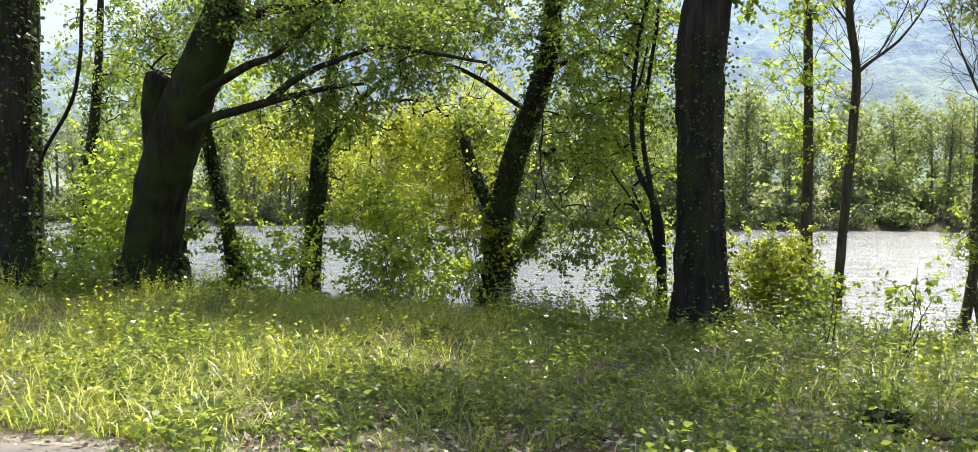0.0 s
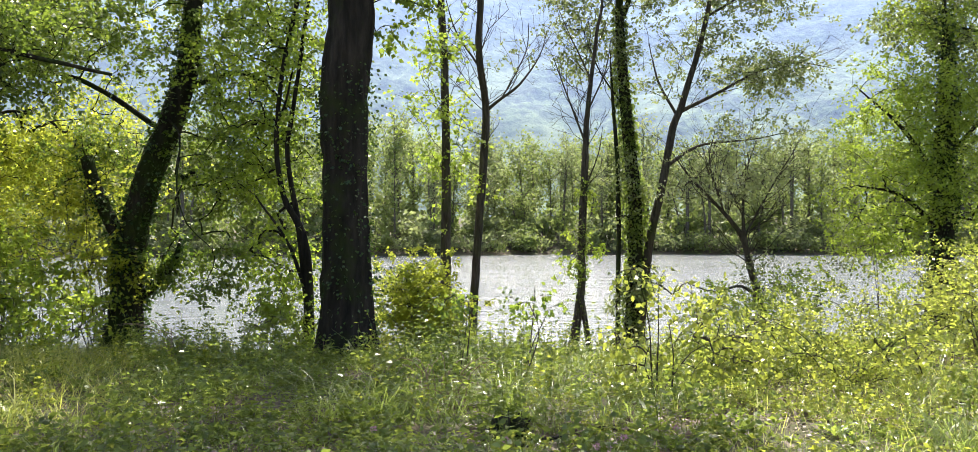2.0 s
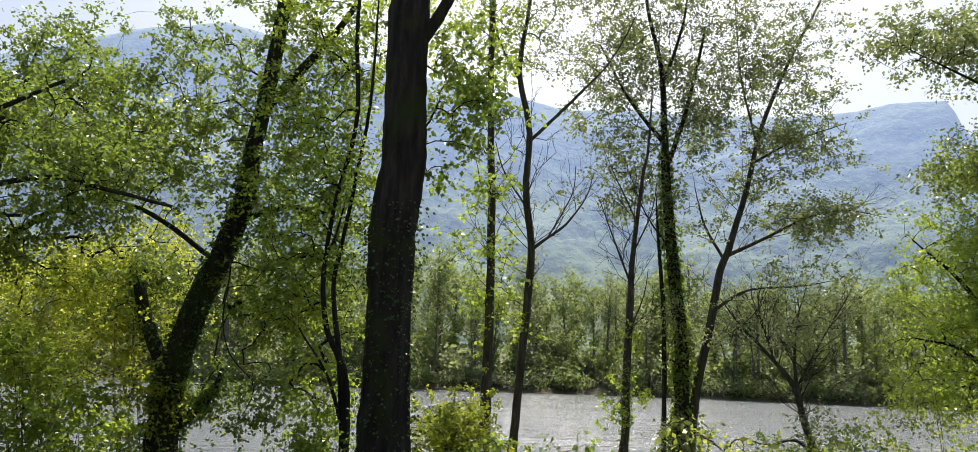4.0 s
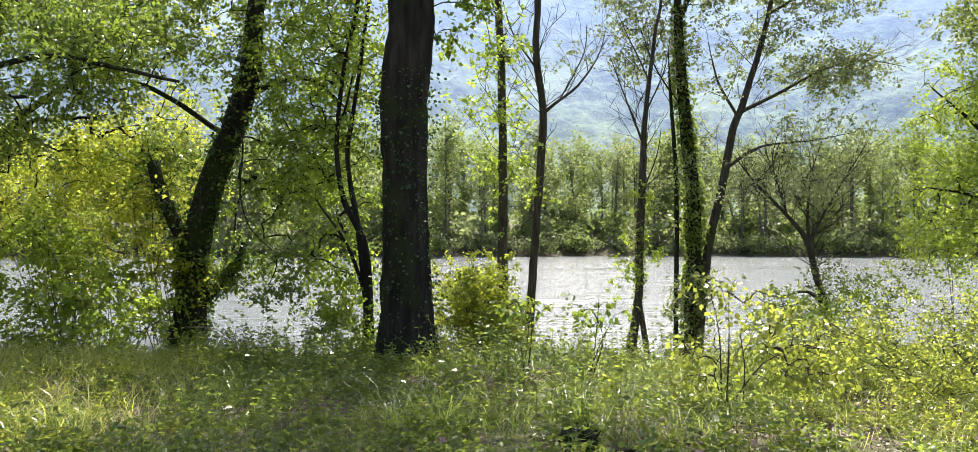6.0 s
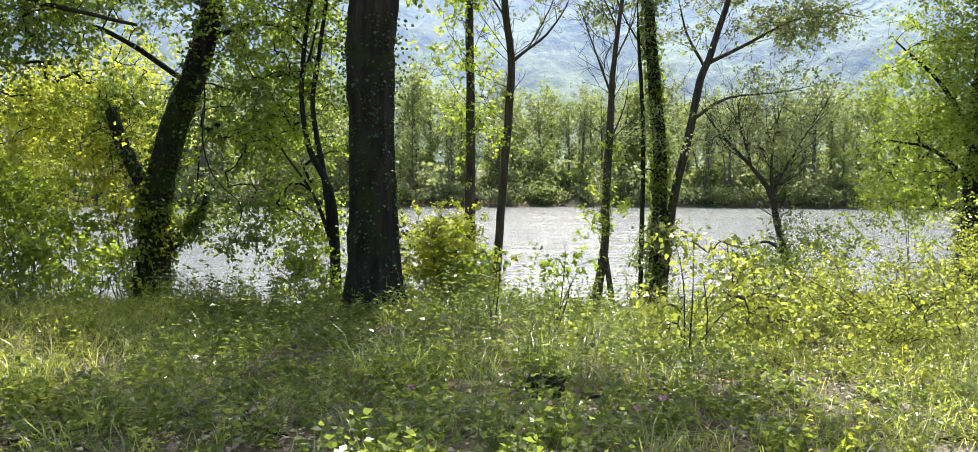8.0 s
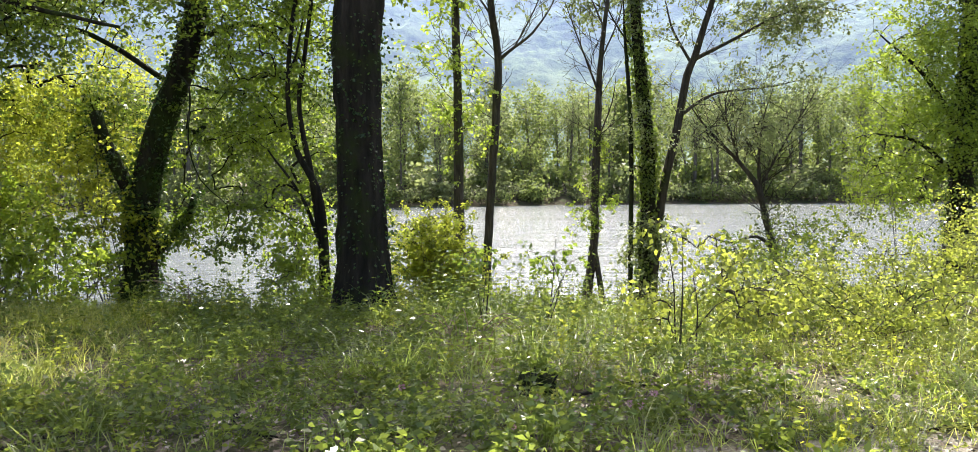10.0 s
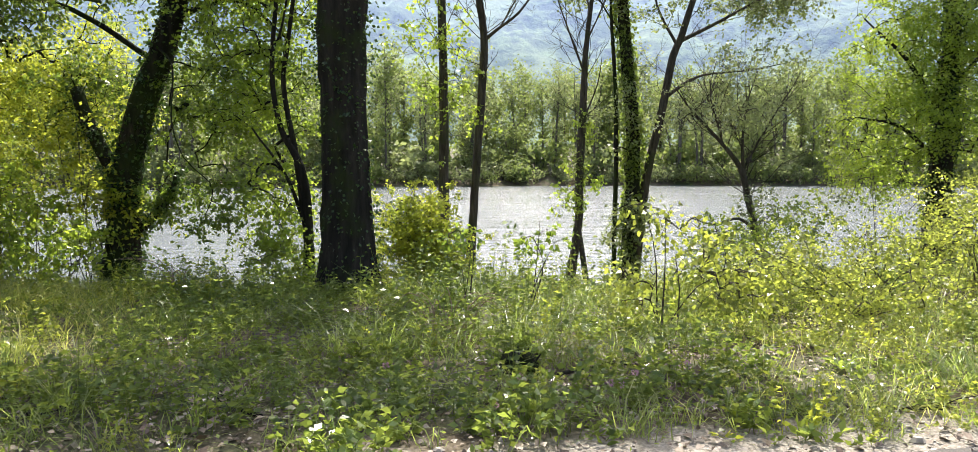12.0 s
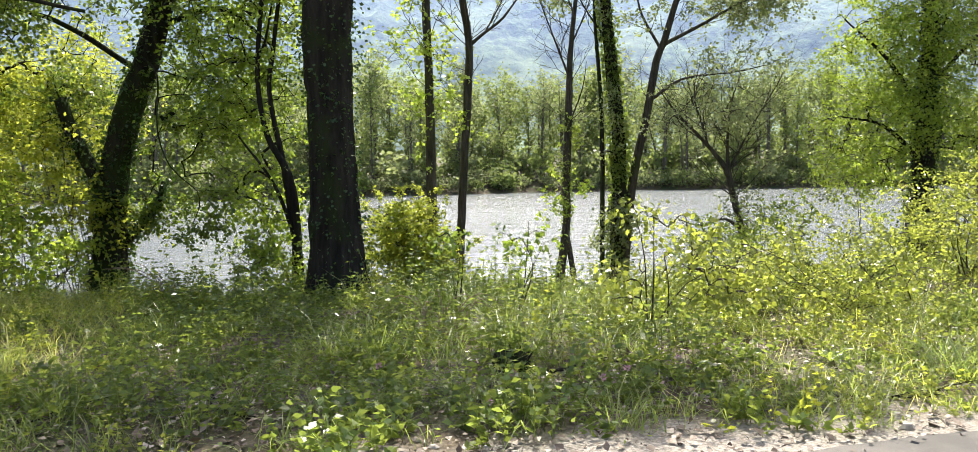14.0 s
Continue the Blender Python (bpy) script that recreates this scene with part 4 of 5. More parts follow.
tree(
    "old_poplar", "old poplar with paired ivy trunks and high crown", 17,
    [[foot(11.7, 18, 0.42), (11.71, 18, 1.43, 0.36), (11.78, 18, 4.25, 0.31), (11.79, 18, 5.47, 0.28), (11.8, 18, 6.56, 0.225), (11.51, 18, 9.11, 0.155), (10.93, 18, 10.07, 0.11), (10.3, 18, 12.5, 0.03)],
     [foot(12.5, 18.3, 0.33), (12.61, 18.3, 1.42, 0.28), (12.78, 18.3, 4.3, 0.255), (12.97, 18.3, 6.47, 0.2), (12.9, 18.3, 7.63, 0.15), (12.5, 18.3, 10, 0.09), (12.3, 18.3, 13, 0.03)]],
    [[(11.8, 18, 6.5, 0.09), (10.29, 18, 7.78, 0.055), (9.52, 18, 8.24, 0.034), (7.96, 18, 9.1, 0.012)], [(12.9, 18.3, 7.6, 0.11), (13.7, 18.3, 9.4, 0.07), (14.2, 18.3, 11.5, 0.03)], [(12.95, 18.3, 6.8, 0.08), (14.2, 18.3, 8.0, 0.05), (15.2, 18.3, 8.6, 0.02)], [(11.75, 18, 5.2, 0.06), (10.6, 17.8, 5.8, 0.04), (9.4, 17.6, 6.0, 0.02)]],
    [((8.6, 18.3, 9.4), (1.3, 0.9, 0.8), 100), ((10.4, 18.3, 9.2), (1.5, 1.2, 1.6), 150), ((12.6, 18.5, 9.8), (2.6, 1.5, 2.6), 220), ((9.8, 18.2, 6.1), (1.5, 1.0, 0.8), 140), ((13.8, 18.3, 7.2), (1.9, 1.2, 2.0), 160), ((11.2, 18.1, 4.6), (1.6, 1.0, 1.5), 140), ((14.0, 18.1, 4.0), (1.8, 1.0, 1.8), 100)],
    LEAF_OLIVE, BARK_MOSSY, 0.078, 24, 0.24, ivy=[(0, 0, 6.6, 5600, 0.09), (1, 0, 6.2, 4000, 0.09)], thick=1.7,
)
tree(
    "bank_alder", "bushy alder with bright outer leaves and ivy trunk", 18,
    [[foot(9.1, 17, 0.3), (9.11, 17, 0.4, 0.25), (9.2, 17, 2.5, 0.2), (9.27, 17, 4.6, 0.14), (9.2, 17, 6.5, 0.03)]],
    [[(9.15, 17, 1.4, 0.06), (8.2, 16.8, 2.2, 0.04), (7.2, 16.6, 2.4, 0.015)], [(9.2, 17, 2.4, 0.06), (8.2, 16.8, 3.6, 0.04), (7.3, 16.7, 4.4, 0.015)], [(9.2, 17, 3.0, 0.05), (10.1, 16.9, 4.0, 0.03), (10.7, 16.8, 4.6, 0.012)]],
    [((8.0, 17, 2.0), (1.5, 0.8, 1.7), 200), ((8.5, 17, 3.9), (1.5, 0.9, 1.3), 220), ((9.8, 17, 3.2), (1.4, 0.8, 2.2), 180), ((8.9, 17.1, 6.0), (1.1, 0.8, 0.9), 80), ((11.0, 16.8, 2.4), (1.3, 0.8, 1.6), 110), ((8.9, 16.3, 3.2), (1.1, 0.4, 2.4), 100)],
    LEAF_YELLOW, BARK, 0.055, 32, 0.21, ivy=[(0, -0.2, 6.2, 2600, 0.07)], thick=1.5,
)

# ---- bushes and saplings ----


def bush(name, label, seed, base, stems_n, lobes, leaf, size, per, spread, droop=0.3, bark=BARK_THIN, group="", sag=0.0, thick=1.4):
    """A shrub of several stems from one root."""
    rng = np.random.default_rng(seed)
    x, y = base
    z = float(ground_z(x, y)) - 0.06
    stems = []
    for k in range(stems_n):
        c, r, _ = lobes[k % len(lobes)]
        tip = np.array(c) + rng.uniform(-0.7, 0.7, 3) * r
        b = np.array([x, y, z]) + rng.normal(size=3) * [0.08, 0.08, 0]
        m = (b + tip) / 2 + rng.normal(size=3) * 0.06 + [0, 0, 0.1]
        stems.append([(*b, 0.009), (*m, 0.006), (*tip, 0.003)])
    return tree(name, label, seed + 500, stems, (), lobes, leaf, bark, size, per, spread, droop, sag=sag, group=group, category="bush", sides=6, thick=thick)


bush("leafy_bush", "dense bright green bush beside the poplar", 60, (-1.42, 12.2), 9, [((-1.42, 12.2, 0.3), (0.58, 0.5, 0.9), 170), ((-1.05, 12.1, -0.05), (0.45, 0.45, 0.5), 60)], LEAF_WILLOW, 0.046, 36, 0.1, thick=2.2)
bush("shore_elder", "leafy elder leaning over the water", 84, (-7.6, 11.4), 9, [((-7.7, 11.4, 0.6), (0.9, 0.4, 0.8), 84), ((-8.4, 11.6, 1.5), (0.8, 0.4, 0.7), 70)], LEAF_YELLOW, 0.065, 22, 0.15, thick=0.75)
bush("shore_elder", "leafy elder leaning over the water", 85, (-6.4, 12.2), 9, [((-6.5, 12.2, 0.7), (0.9, 0.4, 0.9), 120), ((-6.9, 12.3, 1.9), (0.7, 0.4, 0.6), 60)], LEAF_WILLOW, 0.06, 22, 0.15, thick=0.75)
bush("shore_elder", "leafy elder leaning over the water", 86, (-9.4, 11.0), 8, [((-9.5, 11.0, 0.5), (0.8, 0.4, 0.7), 90)], LEAF_YELLOW, 0.06, 22, 0.14, thick=0.75)
bush("shore_elder", "leafy elder leaning over the water", 87, (-8.3, 13.0), 8, [((-8.4, 13.0, 1.2), (1.2, 0.5, 1.1), 150)], LEAF_WILLOW, 0.06, 22, 0.16, thick=0.75)
bush("maple_sapling", "bright sapling of broad lobed leaves", 88, (-15.0, 12.2), 6, [((-15, 12.2, 2.2), (1.4, 0.5, 1.7), 170)], LEAF_YELLOW, 0.085, 16, 0.17)
bush("maple_sapling", "bright sapling of broad lobed leaves", 89, (-12.2, 9.6), 5, [((-12.3, 9.6, 1.0), (0.6, 0.4, 1.0), 90)], LEAF_YELLOW, 0.08, 16, 0.14)
bush("bramble_bush", "feathery light green shrub below the poplar trunk", 61, (-3.14, 11.29), 7, [((-3.32, 11.29, 0.1), (0.66, 0.48, 0.54), 80), ((-2.9, 11.17, -0.2), (0.6, 0.48, 0.42), 50)], LEAF_YELLOW, 0.045, 30, 0.1)
bush("hazel_sapling", "young hazel with large sunlit leaves", 62, (1.5, 7.7), 5, [((1.45, 7.6, 0.8), (0.35, 0.3, 0.5), 40), ((1.85, 7.7, 0.75), (0.4, 0.3, 0.35), 30), ((1.2, 7.6, 0.4), (0.4, 0.3, 0.35), 34), ((2.0, 7.6, 0.35), (0.7, 0.35, 0.35), 60)], LEAF_SUN, 0.056, 8, 0.15, 0.5, thick=0.9)
bush("thin_sapling", "sparse dark-leaved sapling against the water", 63, (0.2, 8.5), 3, [((0.35, 8.5, 0.7), (0.22, 0.2, 0.45), 22)], LEAF_GREEN, 0.055, 8, 0.1, 0.6, thick=0.9)
bush("elder_bush", "loose green elder on the bank edge", 64, (-7.05, 11.67), 9, [((-7.05, 11.67, 0.5), (1.04, 0.66, 0.83), 74), ((-8.04, 11.45, 0.83), (0.77, 0.66, 0.77), 46)], LEAF_YELLOW, 0.07, 24, 0.15, thick=0.95)
bush("elder_bush", "loose green elder on the bank edge", 65, (-6.39, 11.01), 7, [((-6.28, 10.9, 0.23), (0.88, 0.55, 0.55), 66)], LEAF_YELLOW, 0.065, 24, 0.13, thick=1.0)
bush("dogwood_bush", "open dogwood with sunlit fresh leaves", 66, (-7.82, 11.89), 7, [((-7.93, 11.89, 1.38), (0.61, 0.55, 0.55), 50)], LEAF_YELLOW, 0.06, 24, 0.13)
bush("maple_sapling", "bright sapling of broad lobed leaves", 67, (-13.46, 10.65), 5, [((-13.46, 10.65, 1.96), (0.71, 0.59, 1.3), 90), ((-13.1, 10.41, 0.54), (0.71, 0.59, 0.71), 50)], LEAF_YELLOW, 0.09, 16, 0.14)
bush("thicket_bush", "low leafy thicket under ivy trunks", 68, (-11.69, 8.29), 7, [((-12.04, 8.05, 0.3), (0.94, 0.59, 0.53), 90)], LEAF_GREEN, 0.07, 22, 0.13)
bush("thicket_bush", "low leafy thicket under ivy trunks", 69, (-14.87, 10.65), 7, [((-15.11, 10.65, 0.42), (1.42, 0.71, 0.94), 120)], LEAF_GREEN, 0.07, 22, 0.14)
bush("bank_shrub", "yellow-green shrub on the sunny bank", 70, (2.9, 9.2), 8, [((2.9, 9.1, 0.3), (0.8, 0.6, 0.45), 90), ((2.2, 9.0, 0.45), (0.5, 0.5, 0.5), 50)], LEAF_SUN, 0.036, 34, 0.13, thick=0.9)
bush("bank_shrub", "yellow-green shrub on the sunny bank", 71, (4.4, 9.6), 8, [((4.4, 9.6, 0.4), (0.9, 0.7, 0.45), 110)], LEAF_SUN, 0.036, 34, 0.13, thick=0.9)
bush("bank_shrub", "yellow-green shrub on the sunny bank", 77, (3.6, 8.2), 8, [((3.6, 8.2, 0.2), (1.0, 0.6, 0.4), 100)], LEAF_SUN, 0.036, 34, 0.14, thick=0.9)
bush("bank_shrub", "yellow-green shrub on the sunny bank", 78, (5.6, 9.3), 8, [((5.6, 9.3, 0.5), (1.0, 0.7, 0.45), 100)], LEAF_SUN, 0.036, 34, 0.14, thick=1.0)
bush("bank_shrub", "tangled shrub climbing the bank beside the alder", 72, (6.6, 11.5), 9, [((6.8, 11.5, 0.7), (1.1, 0.9, 0.65), 150), ((7.9, 11.8, 1.1), (1.0, 0.9, 0.75), 150)], LEAF_SUN, 0.045, 22, 0.14)
bush("bank_shrub", "tangled shrub climbing the bank beside the alder", 73, (9.2, 12.5), 9, [((9.3, 12.5, 1.1), (1.3, 0.9, 1.0), 170)], LEAF_GREEN, 0.045, 22, 0.15)
bush("twig_sapling", "dark thin sapling leaning at the shore", 74, (6.97, 15), 2, [((6.5, 15, 1.2), (0.5, 0.4, 0.6), 30)], LEAF_OLIVE, 0.05, 10, 0.12, thick=1.0)
bush("shore_bush", "low leafy bush below the arching willow", 75, (4.6, 15.5), 7, [((4.5, 15.5, -0.1), (1.0, 0.6, 0.55), 80), ((5.6, 15.6, 0.2), (0.6, 0.5, 0.6), 46)], LEAF_YELLOW, 0.06, 18, 0.14)
bush("thin_sapling", "sparse dark-leaved sapling against the water", 76, (-0.5, 9.0), 3, [((-0.5, 9.0, 0.6), (0.16, 0.18, 0.4), 20)], LEAF_GREEN, 0.055, 8, 0.1, 0.6, thick=0.9)


def dry_tangle(seed, x, y, n, high, reach, label):
    """A tangle of dead canes without leaves."""
    rng = np.random.default_rng(seed)
    z = float(ground_z(x, y))
    root = thing("dry_canes", (x, y, z), label, "bush", "dry canes")
    for k in range(n):
        a, r, h = rng.uniform(0, 6.283), reach * rng.uniform(0.3, 1), high * rng.uniform(0.5, 1.1)
        b = np.array([x, y, z - 0.05]) + [rng.normal() * 0.15, rng.normal() * 0.15, 0]
        e = b + [math.cos(a) * r, math.sin(a) * r, h]
        m = b + [math.cos(a) * r * 0.3, math.sin(a) * r * 0.3, h * 0.75]
        d = e + [math.cos(a) * r * 0.5, math.sin(a) * r * 0.5, -h * rng.uniform(0, 0.35)]
        line = smooth_line([(*b, 0.007), (*m, 0.006), (*e, 0.004), (*d, 0.002)], 0.15)
        under(piece("cane", *tube(line[:, :3], line[:, 3], 4), DRY), root)
    return root


dry_tangle(81, 7.6, 11.2, 22, 1.5, 0.9, "bleached dead bramble canes over the bank")
dry_tangle(82, 9.0, 12.2, 18, 1.8, 0.9, "bleached dead bramble canes over the bank")
dry_tangle(84, -0.62, 7.3, 16, 0.5, 0.35, "pale dead grass stems beside the poplar foot")
dry_tangle(83, -4.2, 9.8, 10, 0.6, 0.5, "dry grey stems among crest grass")

# ---- undergrowth ----


def edge_run(x, y):
    """How far a place lies from the road's line."""
    return y - 0.2 * x


def blades(rng, at, high, width, bend):
    """Grass blades of two bent segments."""
    n = len(at)
    a = rng.uniform(0, 2 * np.pi, n)
    out = np.stack([np.cos(a), np.sin(a), np.zeros(n)], 1)
    side = np.stack([-np.sin(a), np.cos(a), np.zeros(n)], 1)
    rows = []
    for s, w in ((0, 0.8), (0.55, 1.0), (1.0, 0.1)):
        c = at + out * (bend * high * s**2)[:, None] + np.array([0, 0, 1.0]) * (high * (s - 0.35 * bend * s**2.5))[:, None]
        rows += [c - side * (width * w / 2)[:, None], c + side * (width * w / 2)[:, None]]
    v = np.stack(rows, 1).reshape(-1, 3)
    k = np.arange(n)[:, None] * 6
    f = np.concatenate([k + [0, 1, 3, 2], k + [2, 3, 5, 4]], 1).reshape(-1, 4)
    return v, f


def scatter(rng, n, x0, x1, y0, y1, keep):
    x, y = rng.uniform(x0, x1, n), rng.uniform(y0, y1, n)
    ok = rng.uniform(size=n) < keep(x, y)
    return x[ok], y[ok]


def on_ground(x, y, lift=0.0):
    return np.stack([x, y, ground_z(x, y) + lift], 1)


rng = np.random.default_rng(101)
mound = lambda x, y: (0.45 + 0.95 * soft_step(-0.35, 0.45, wavy(x * 1.5, y * 1.9, 19))) * (1 - 0.2 * soft_step(-2.5, -3.2, x) * soft_step(6.6, 8, y)) * (1 - 0.2 * soft_step(-0.7, -0.2, x) * soft_step(1.5, 0.9, x) * soft_step(6.4, 7.6, y))  # noqa: E731
patch = lambda x, y: soft_step(-0.25, 0.35, wavy(x * 1.0, y * 1.0, 14))  # noqa: E731
# Bare gaps where litter shows, a bay of it by the road, and the line where the verge begins.
bare_gap = lambda x, y: np.maximum(soft_step(0.28, 0.56, wavy(x * 2.3, y * 2.3, 91)), soft_step(0.75, 0.35, np.hypot((x + 1.5) / 0.6, (y - 4.55) / 0.5)))  # noqa: E731
front = lambda x, y: soft_step(4.12, 4.38, edge_run(x, y) + 0.22 * wavy(x * 2.2, y * 0.6, 17))  # noqa: E731
lush = lambda x, y: front(x, y) * (0.12 + 0.88 * patch(x, y)) * (1 - 0.85 * bare_gap(x, y)) * (1 - 0.5 * soft_step(-4.2, -3.2, x) * soft_step(1.6, 0.8, x))  # noqa: E731
# Tussocks: fans of arching blades round scattered centres, taller towards the crest of the bank.
cx, cy = scatter(rng, 5600, -12, 8.5, 2.6, 12.5, lush)
count = rng.integers(10, 24, len(cx))
px, py = np.repeat(cx, count), np.repeat(cy, count)
px = px + rng.normal(size=len(px)) * 0.05
py = py + rng.normal(size=len(py)) * 0.05
tall = (0.27 + 0.16 * soft_step(4.2, 7.5, edge_run(px, py))) * mound(px, py) * np.repeat(rng.uniform(0.5, 1.5, len(cx)), count)
v, f = blades(rng, on_ground(px, py, -0.02), tall * rng.uniform(0.6, 1.15, len(px)), rng.uniform(0.004, 0.009, len(px)), rng.uniform(0.7, 2.0, len(px)))
grass = tagged(piece("grass", v, f, GRASS), "long loose meadow grass in tussocks on the bank", "grass", kind="stuff")


def herb_bed(name, label, seed, n, leaf_size, high, per, material, keep, wide=0.55, pairs=False, up=0.35, single="", single_label=""):
    """A bed of stalks with leaves up their length, in one kind of plant."""
    rng = np.random.default_rng(seed)
    mx, my = scatter(rng, n // 9, -13, 8.8, 2.8, 12, lambda x, y: front(x, y) * keep(x, y) * (1 - 0.9 * bare_gap(x, y)))
    pick = np.repeat(np.arange(len(mx)), 9)
    off = rng.normal(size=(len(pick), 2)) * 0.12
    hx, hy = mx[pick] + off[:, 0], my[pick] + off[:, 1]
    dome = np.exp(-(off**2).sum(1) / 0.05) * rng.uniform(0.6, 1.35, len(mx))[pick]
    hh = high * (0.85 + 0.45 * soft_step(4.8, 8.5, edge_run(hx, hy))) * mound(hx, hy) * dome * rng.uniform(0.7, 1.25, len(hx)) + 0.03
    stalks, at, heads = Pile(), [], []
    own = 0
    for x, y, h, o in zip(hx, hy, hh, off):
        b = np.array([x, y, float(ground_z(x, y)) - 0.02])
        tip = b + [rng.normal() * 0.18 * h + o[0] * 0.9, rng.normal() * 0.18 * h + o[1] * 0.9, h]
        stem = tube([b, (b + tip) / 2 + rng.normal(size=3) * 0.02, tip], [0.003, 0.0025, 0.0015], 3, cap=False)
        k = int(rng.integers(per - 3, per + 4))
        s = rng.uniform(0.2, 1.0, k)[:, None]
        ang = rng.uniform(0, 6.283, k)
        if pairs:
            s = np.repeat(np.linspace(0.3, 1, (k + 1) // 2), 2)[:k, None]
            ang = np.where(np.arange(k) % 2, 0, np.pi) + (np.arange(k) // 2) * 1.57 + rng.normal(size=k) * 0.3
        spots, ways = b + (tip - b) * s, np.stack([np.cos(ang), np.sin(ang), np.full(k, up)], 1)
        if single and own < 110 and -3.6 < x < 3.2 and edge_run(x, y) < 6.0:
            own += 1
            plant = thing(single, tuple(b), single_label, "plant", single.replace("_", " ") + "s")
            under(piece("stalk", *stem, material), plant)
            under(piece("leaf_mass", *leaves(rng, spots, leaf_size, ways * 1.7, 0.25, wide), material, kind="stuff"), plant)
            continue
        stalks.put(*stem)
        at.append(spots)
        heads.append(ways)
    at, heads = np.concatenate(at), np.concatenate(heads)
    root = thing(name, (0, 0, 0), label, "herbs", kind="stuff")
    under(piece("stalk_mass", *stalks.done(), material, kind="stuff"), root)
    under(piece("leaf_mass", *leaves(rng, at, leaf_size, heads * 1.7, 0.25, wide), material, kind="stuff"), root)


rest = lambda x, y: 1 - 0.7 * patch(x, y)  # noqa: E731
herb_bed("nettle_bed", "upright stinging nettles with toothed dark leaves", 111, 15000, 0.06, 0.44, 12, HERB, lambda x, y: (0.7 * soft_step(-0.1, 0.45, wavy(x * 0.8, y * 0.8, 33)) + 0.5 * soft_step(-4.2, -3.2, x) * soft_step(1.6, 0.8, x)).clip(0, 1) * soft_step(4.3, 5.6, edge_run(x, y)), 0.5, True, 0.1, "nettle_plant", "single upright nettle with paired toothed leaves")
herb_bed("bedstraw_bed", "fine small-leaved bedstraw tangling through the grass", 112, 5000, 0.034, 0.34, 15, GRASS, lambda x, y: 0.2 + 0.45 * rest(x, y), 0.35)
herb_bed("balsam_bed", "broad-leaved herbs bright in the sun", 113, 10000, 0.036, 0.4, 13, LEAF_SUN, lambda x, y: 0.1 + 0.9 * soft_step(0.3, 1.8, x + 0.5 * wavy(x, y, 41)), 0.6)
herb_bed("plantain_bed", "low broad green leaves close to the soil", 114, 3200, 0.075, 0.16, 8, HERB, lambda x, y: rest(x, y), 0.5, False, 0.7, "plantain_plant", "low plantain rosette near the road edge")
herb_bed("goutweed_bed", "dense dark clumps of broad-leaved weeds in shade", 116, 10000, 0.062, 0.33, 13, HERB, lambda x, y: soft_step(-0.25, 0.2, wavy(x * 1.25, y * 1.6, 46)) * soft_step(-7.0, -5.0, x) * soft_step(2.6, 1.4, x) * soft_step(7.2, 5.6, edge_run(x, y)), 0.6, False, 0.5)
# Brightest leaf colour, used to lift the sunlit left stretch.
herb_bed("cleavers_bed", "pale yellow-green weeds along the verge", 115, 7000, 0.05, 0.36, 12, LEAF_WILLOW, lambda x, y: 0.1 + 0.9 * soft_step(-3.4, -4.6, x), 0.5)

# Ground cover of small leaves close to the soil.
gx, gy = scatter(rng, 70000, -9.5, 7.5, 2.8, 9.5, lambda x, y: front(x, y) * (0.1 + 0.9 * soft_step(-0.1, 0.35, wavy(x * 2.3, y * 2.3, 71))) * (1 - 0.85 * bare_gap(x, y)))
cover = piece("ground_cover", *leaves(rng, on_ground(gx, gy, rng.uniform(0.01, 0.1, len(gx))), 0.04, None, 0.0, 0.65, 0.5), HERB)
tagged(cover, "low creeping leaves hiding the soil", "ground cover", kind="stuff")

# Fallen leaves, thickest on the bare strip by the road.
lx, ly = scatter(rng, 64000, -9, 7, 2.6, 9, lambda x, y: soft_step(3.6, 4.2, edge_run(x, y)) * (0.15 + 0.8 * (x > 0.8) + 0.85 * (1 - soft_step(5.2, 7.0, edge_run(x, y)))).clip(0, 1) * (0.3 + 0.7 * soft_step(-0.3, 0.4, wavy(x * 1.7, y * 1.7, 52))))
litter = piece("leaf_litter", *leaves(rng, on_ground(lx, ly, rng.uniform(0.006, 0.03, len(lx))), 0.037 * rng.gamma(3.0, 0.33, len(lx)).clip(0.4, 2.2), droop=-0.05, wide=0.75, flat=0.75), LITTER)
tagged(litter, "scattered dry fallen leaves along the verge", "leaves", kind="stuff")

# Straw-pale blades that put sunlight into the grass colour of the open stretch.
sx, sy = scatter(rng, 30000, -11, -2.6, 2.8, 11, lambda x, y: front(x, y) * (1 - 0.7 * bare_gap(x, y)) * soft_step(-3.5, -4.5, x + 0.4 * wavy(x, y, 61)) * (0.4 + 0.6 * patch(x, y)))
pale = piece("pale_grass", *blades(rng, on_ground(sx, sy, -0.02), rng.uniform(0.15, 0.52, len(sx)), rng.uniform(0.004, 0.01, len(sx)), rng.uniform(0.6, 1.7, len(sx))), LIT_STRAW)
tagged(pale, "straw-pale grass on the open verge, sunlight painted in", "grass", kind="stuff")

sx, sy = scatter(rng, 9000, 0.9, 7.5, 4.6, 11, lambda x, y: front(x, y) * (1 - 0.8 * bare_gap(x, y)) * soft_step(1.0, 2.2, x + 0.4 * wavy(x, y, 63)) * (0.3 + 0.7 * patch(x, y)))
fine = piece("fine_grass", *blades(rng, on_ground(sx, sy, -0.02), rng.uniform(0.15, 0.42, len(sx)), rng.uniform(0.003, 0.006, len(sx)), rng.uniform(0.6, 1.6, len(sx))), LIT_STRAW)
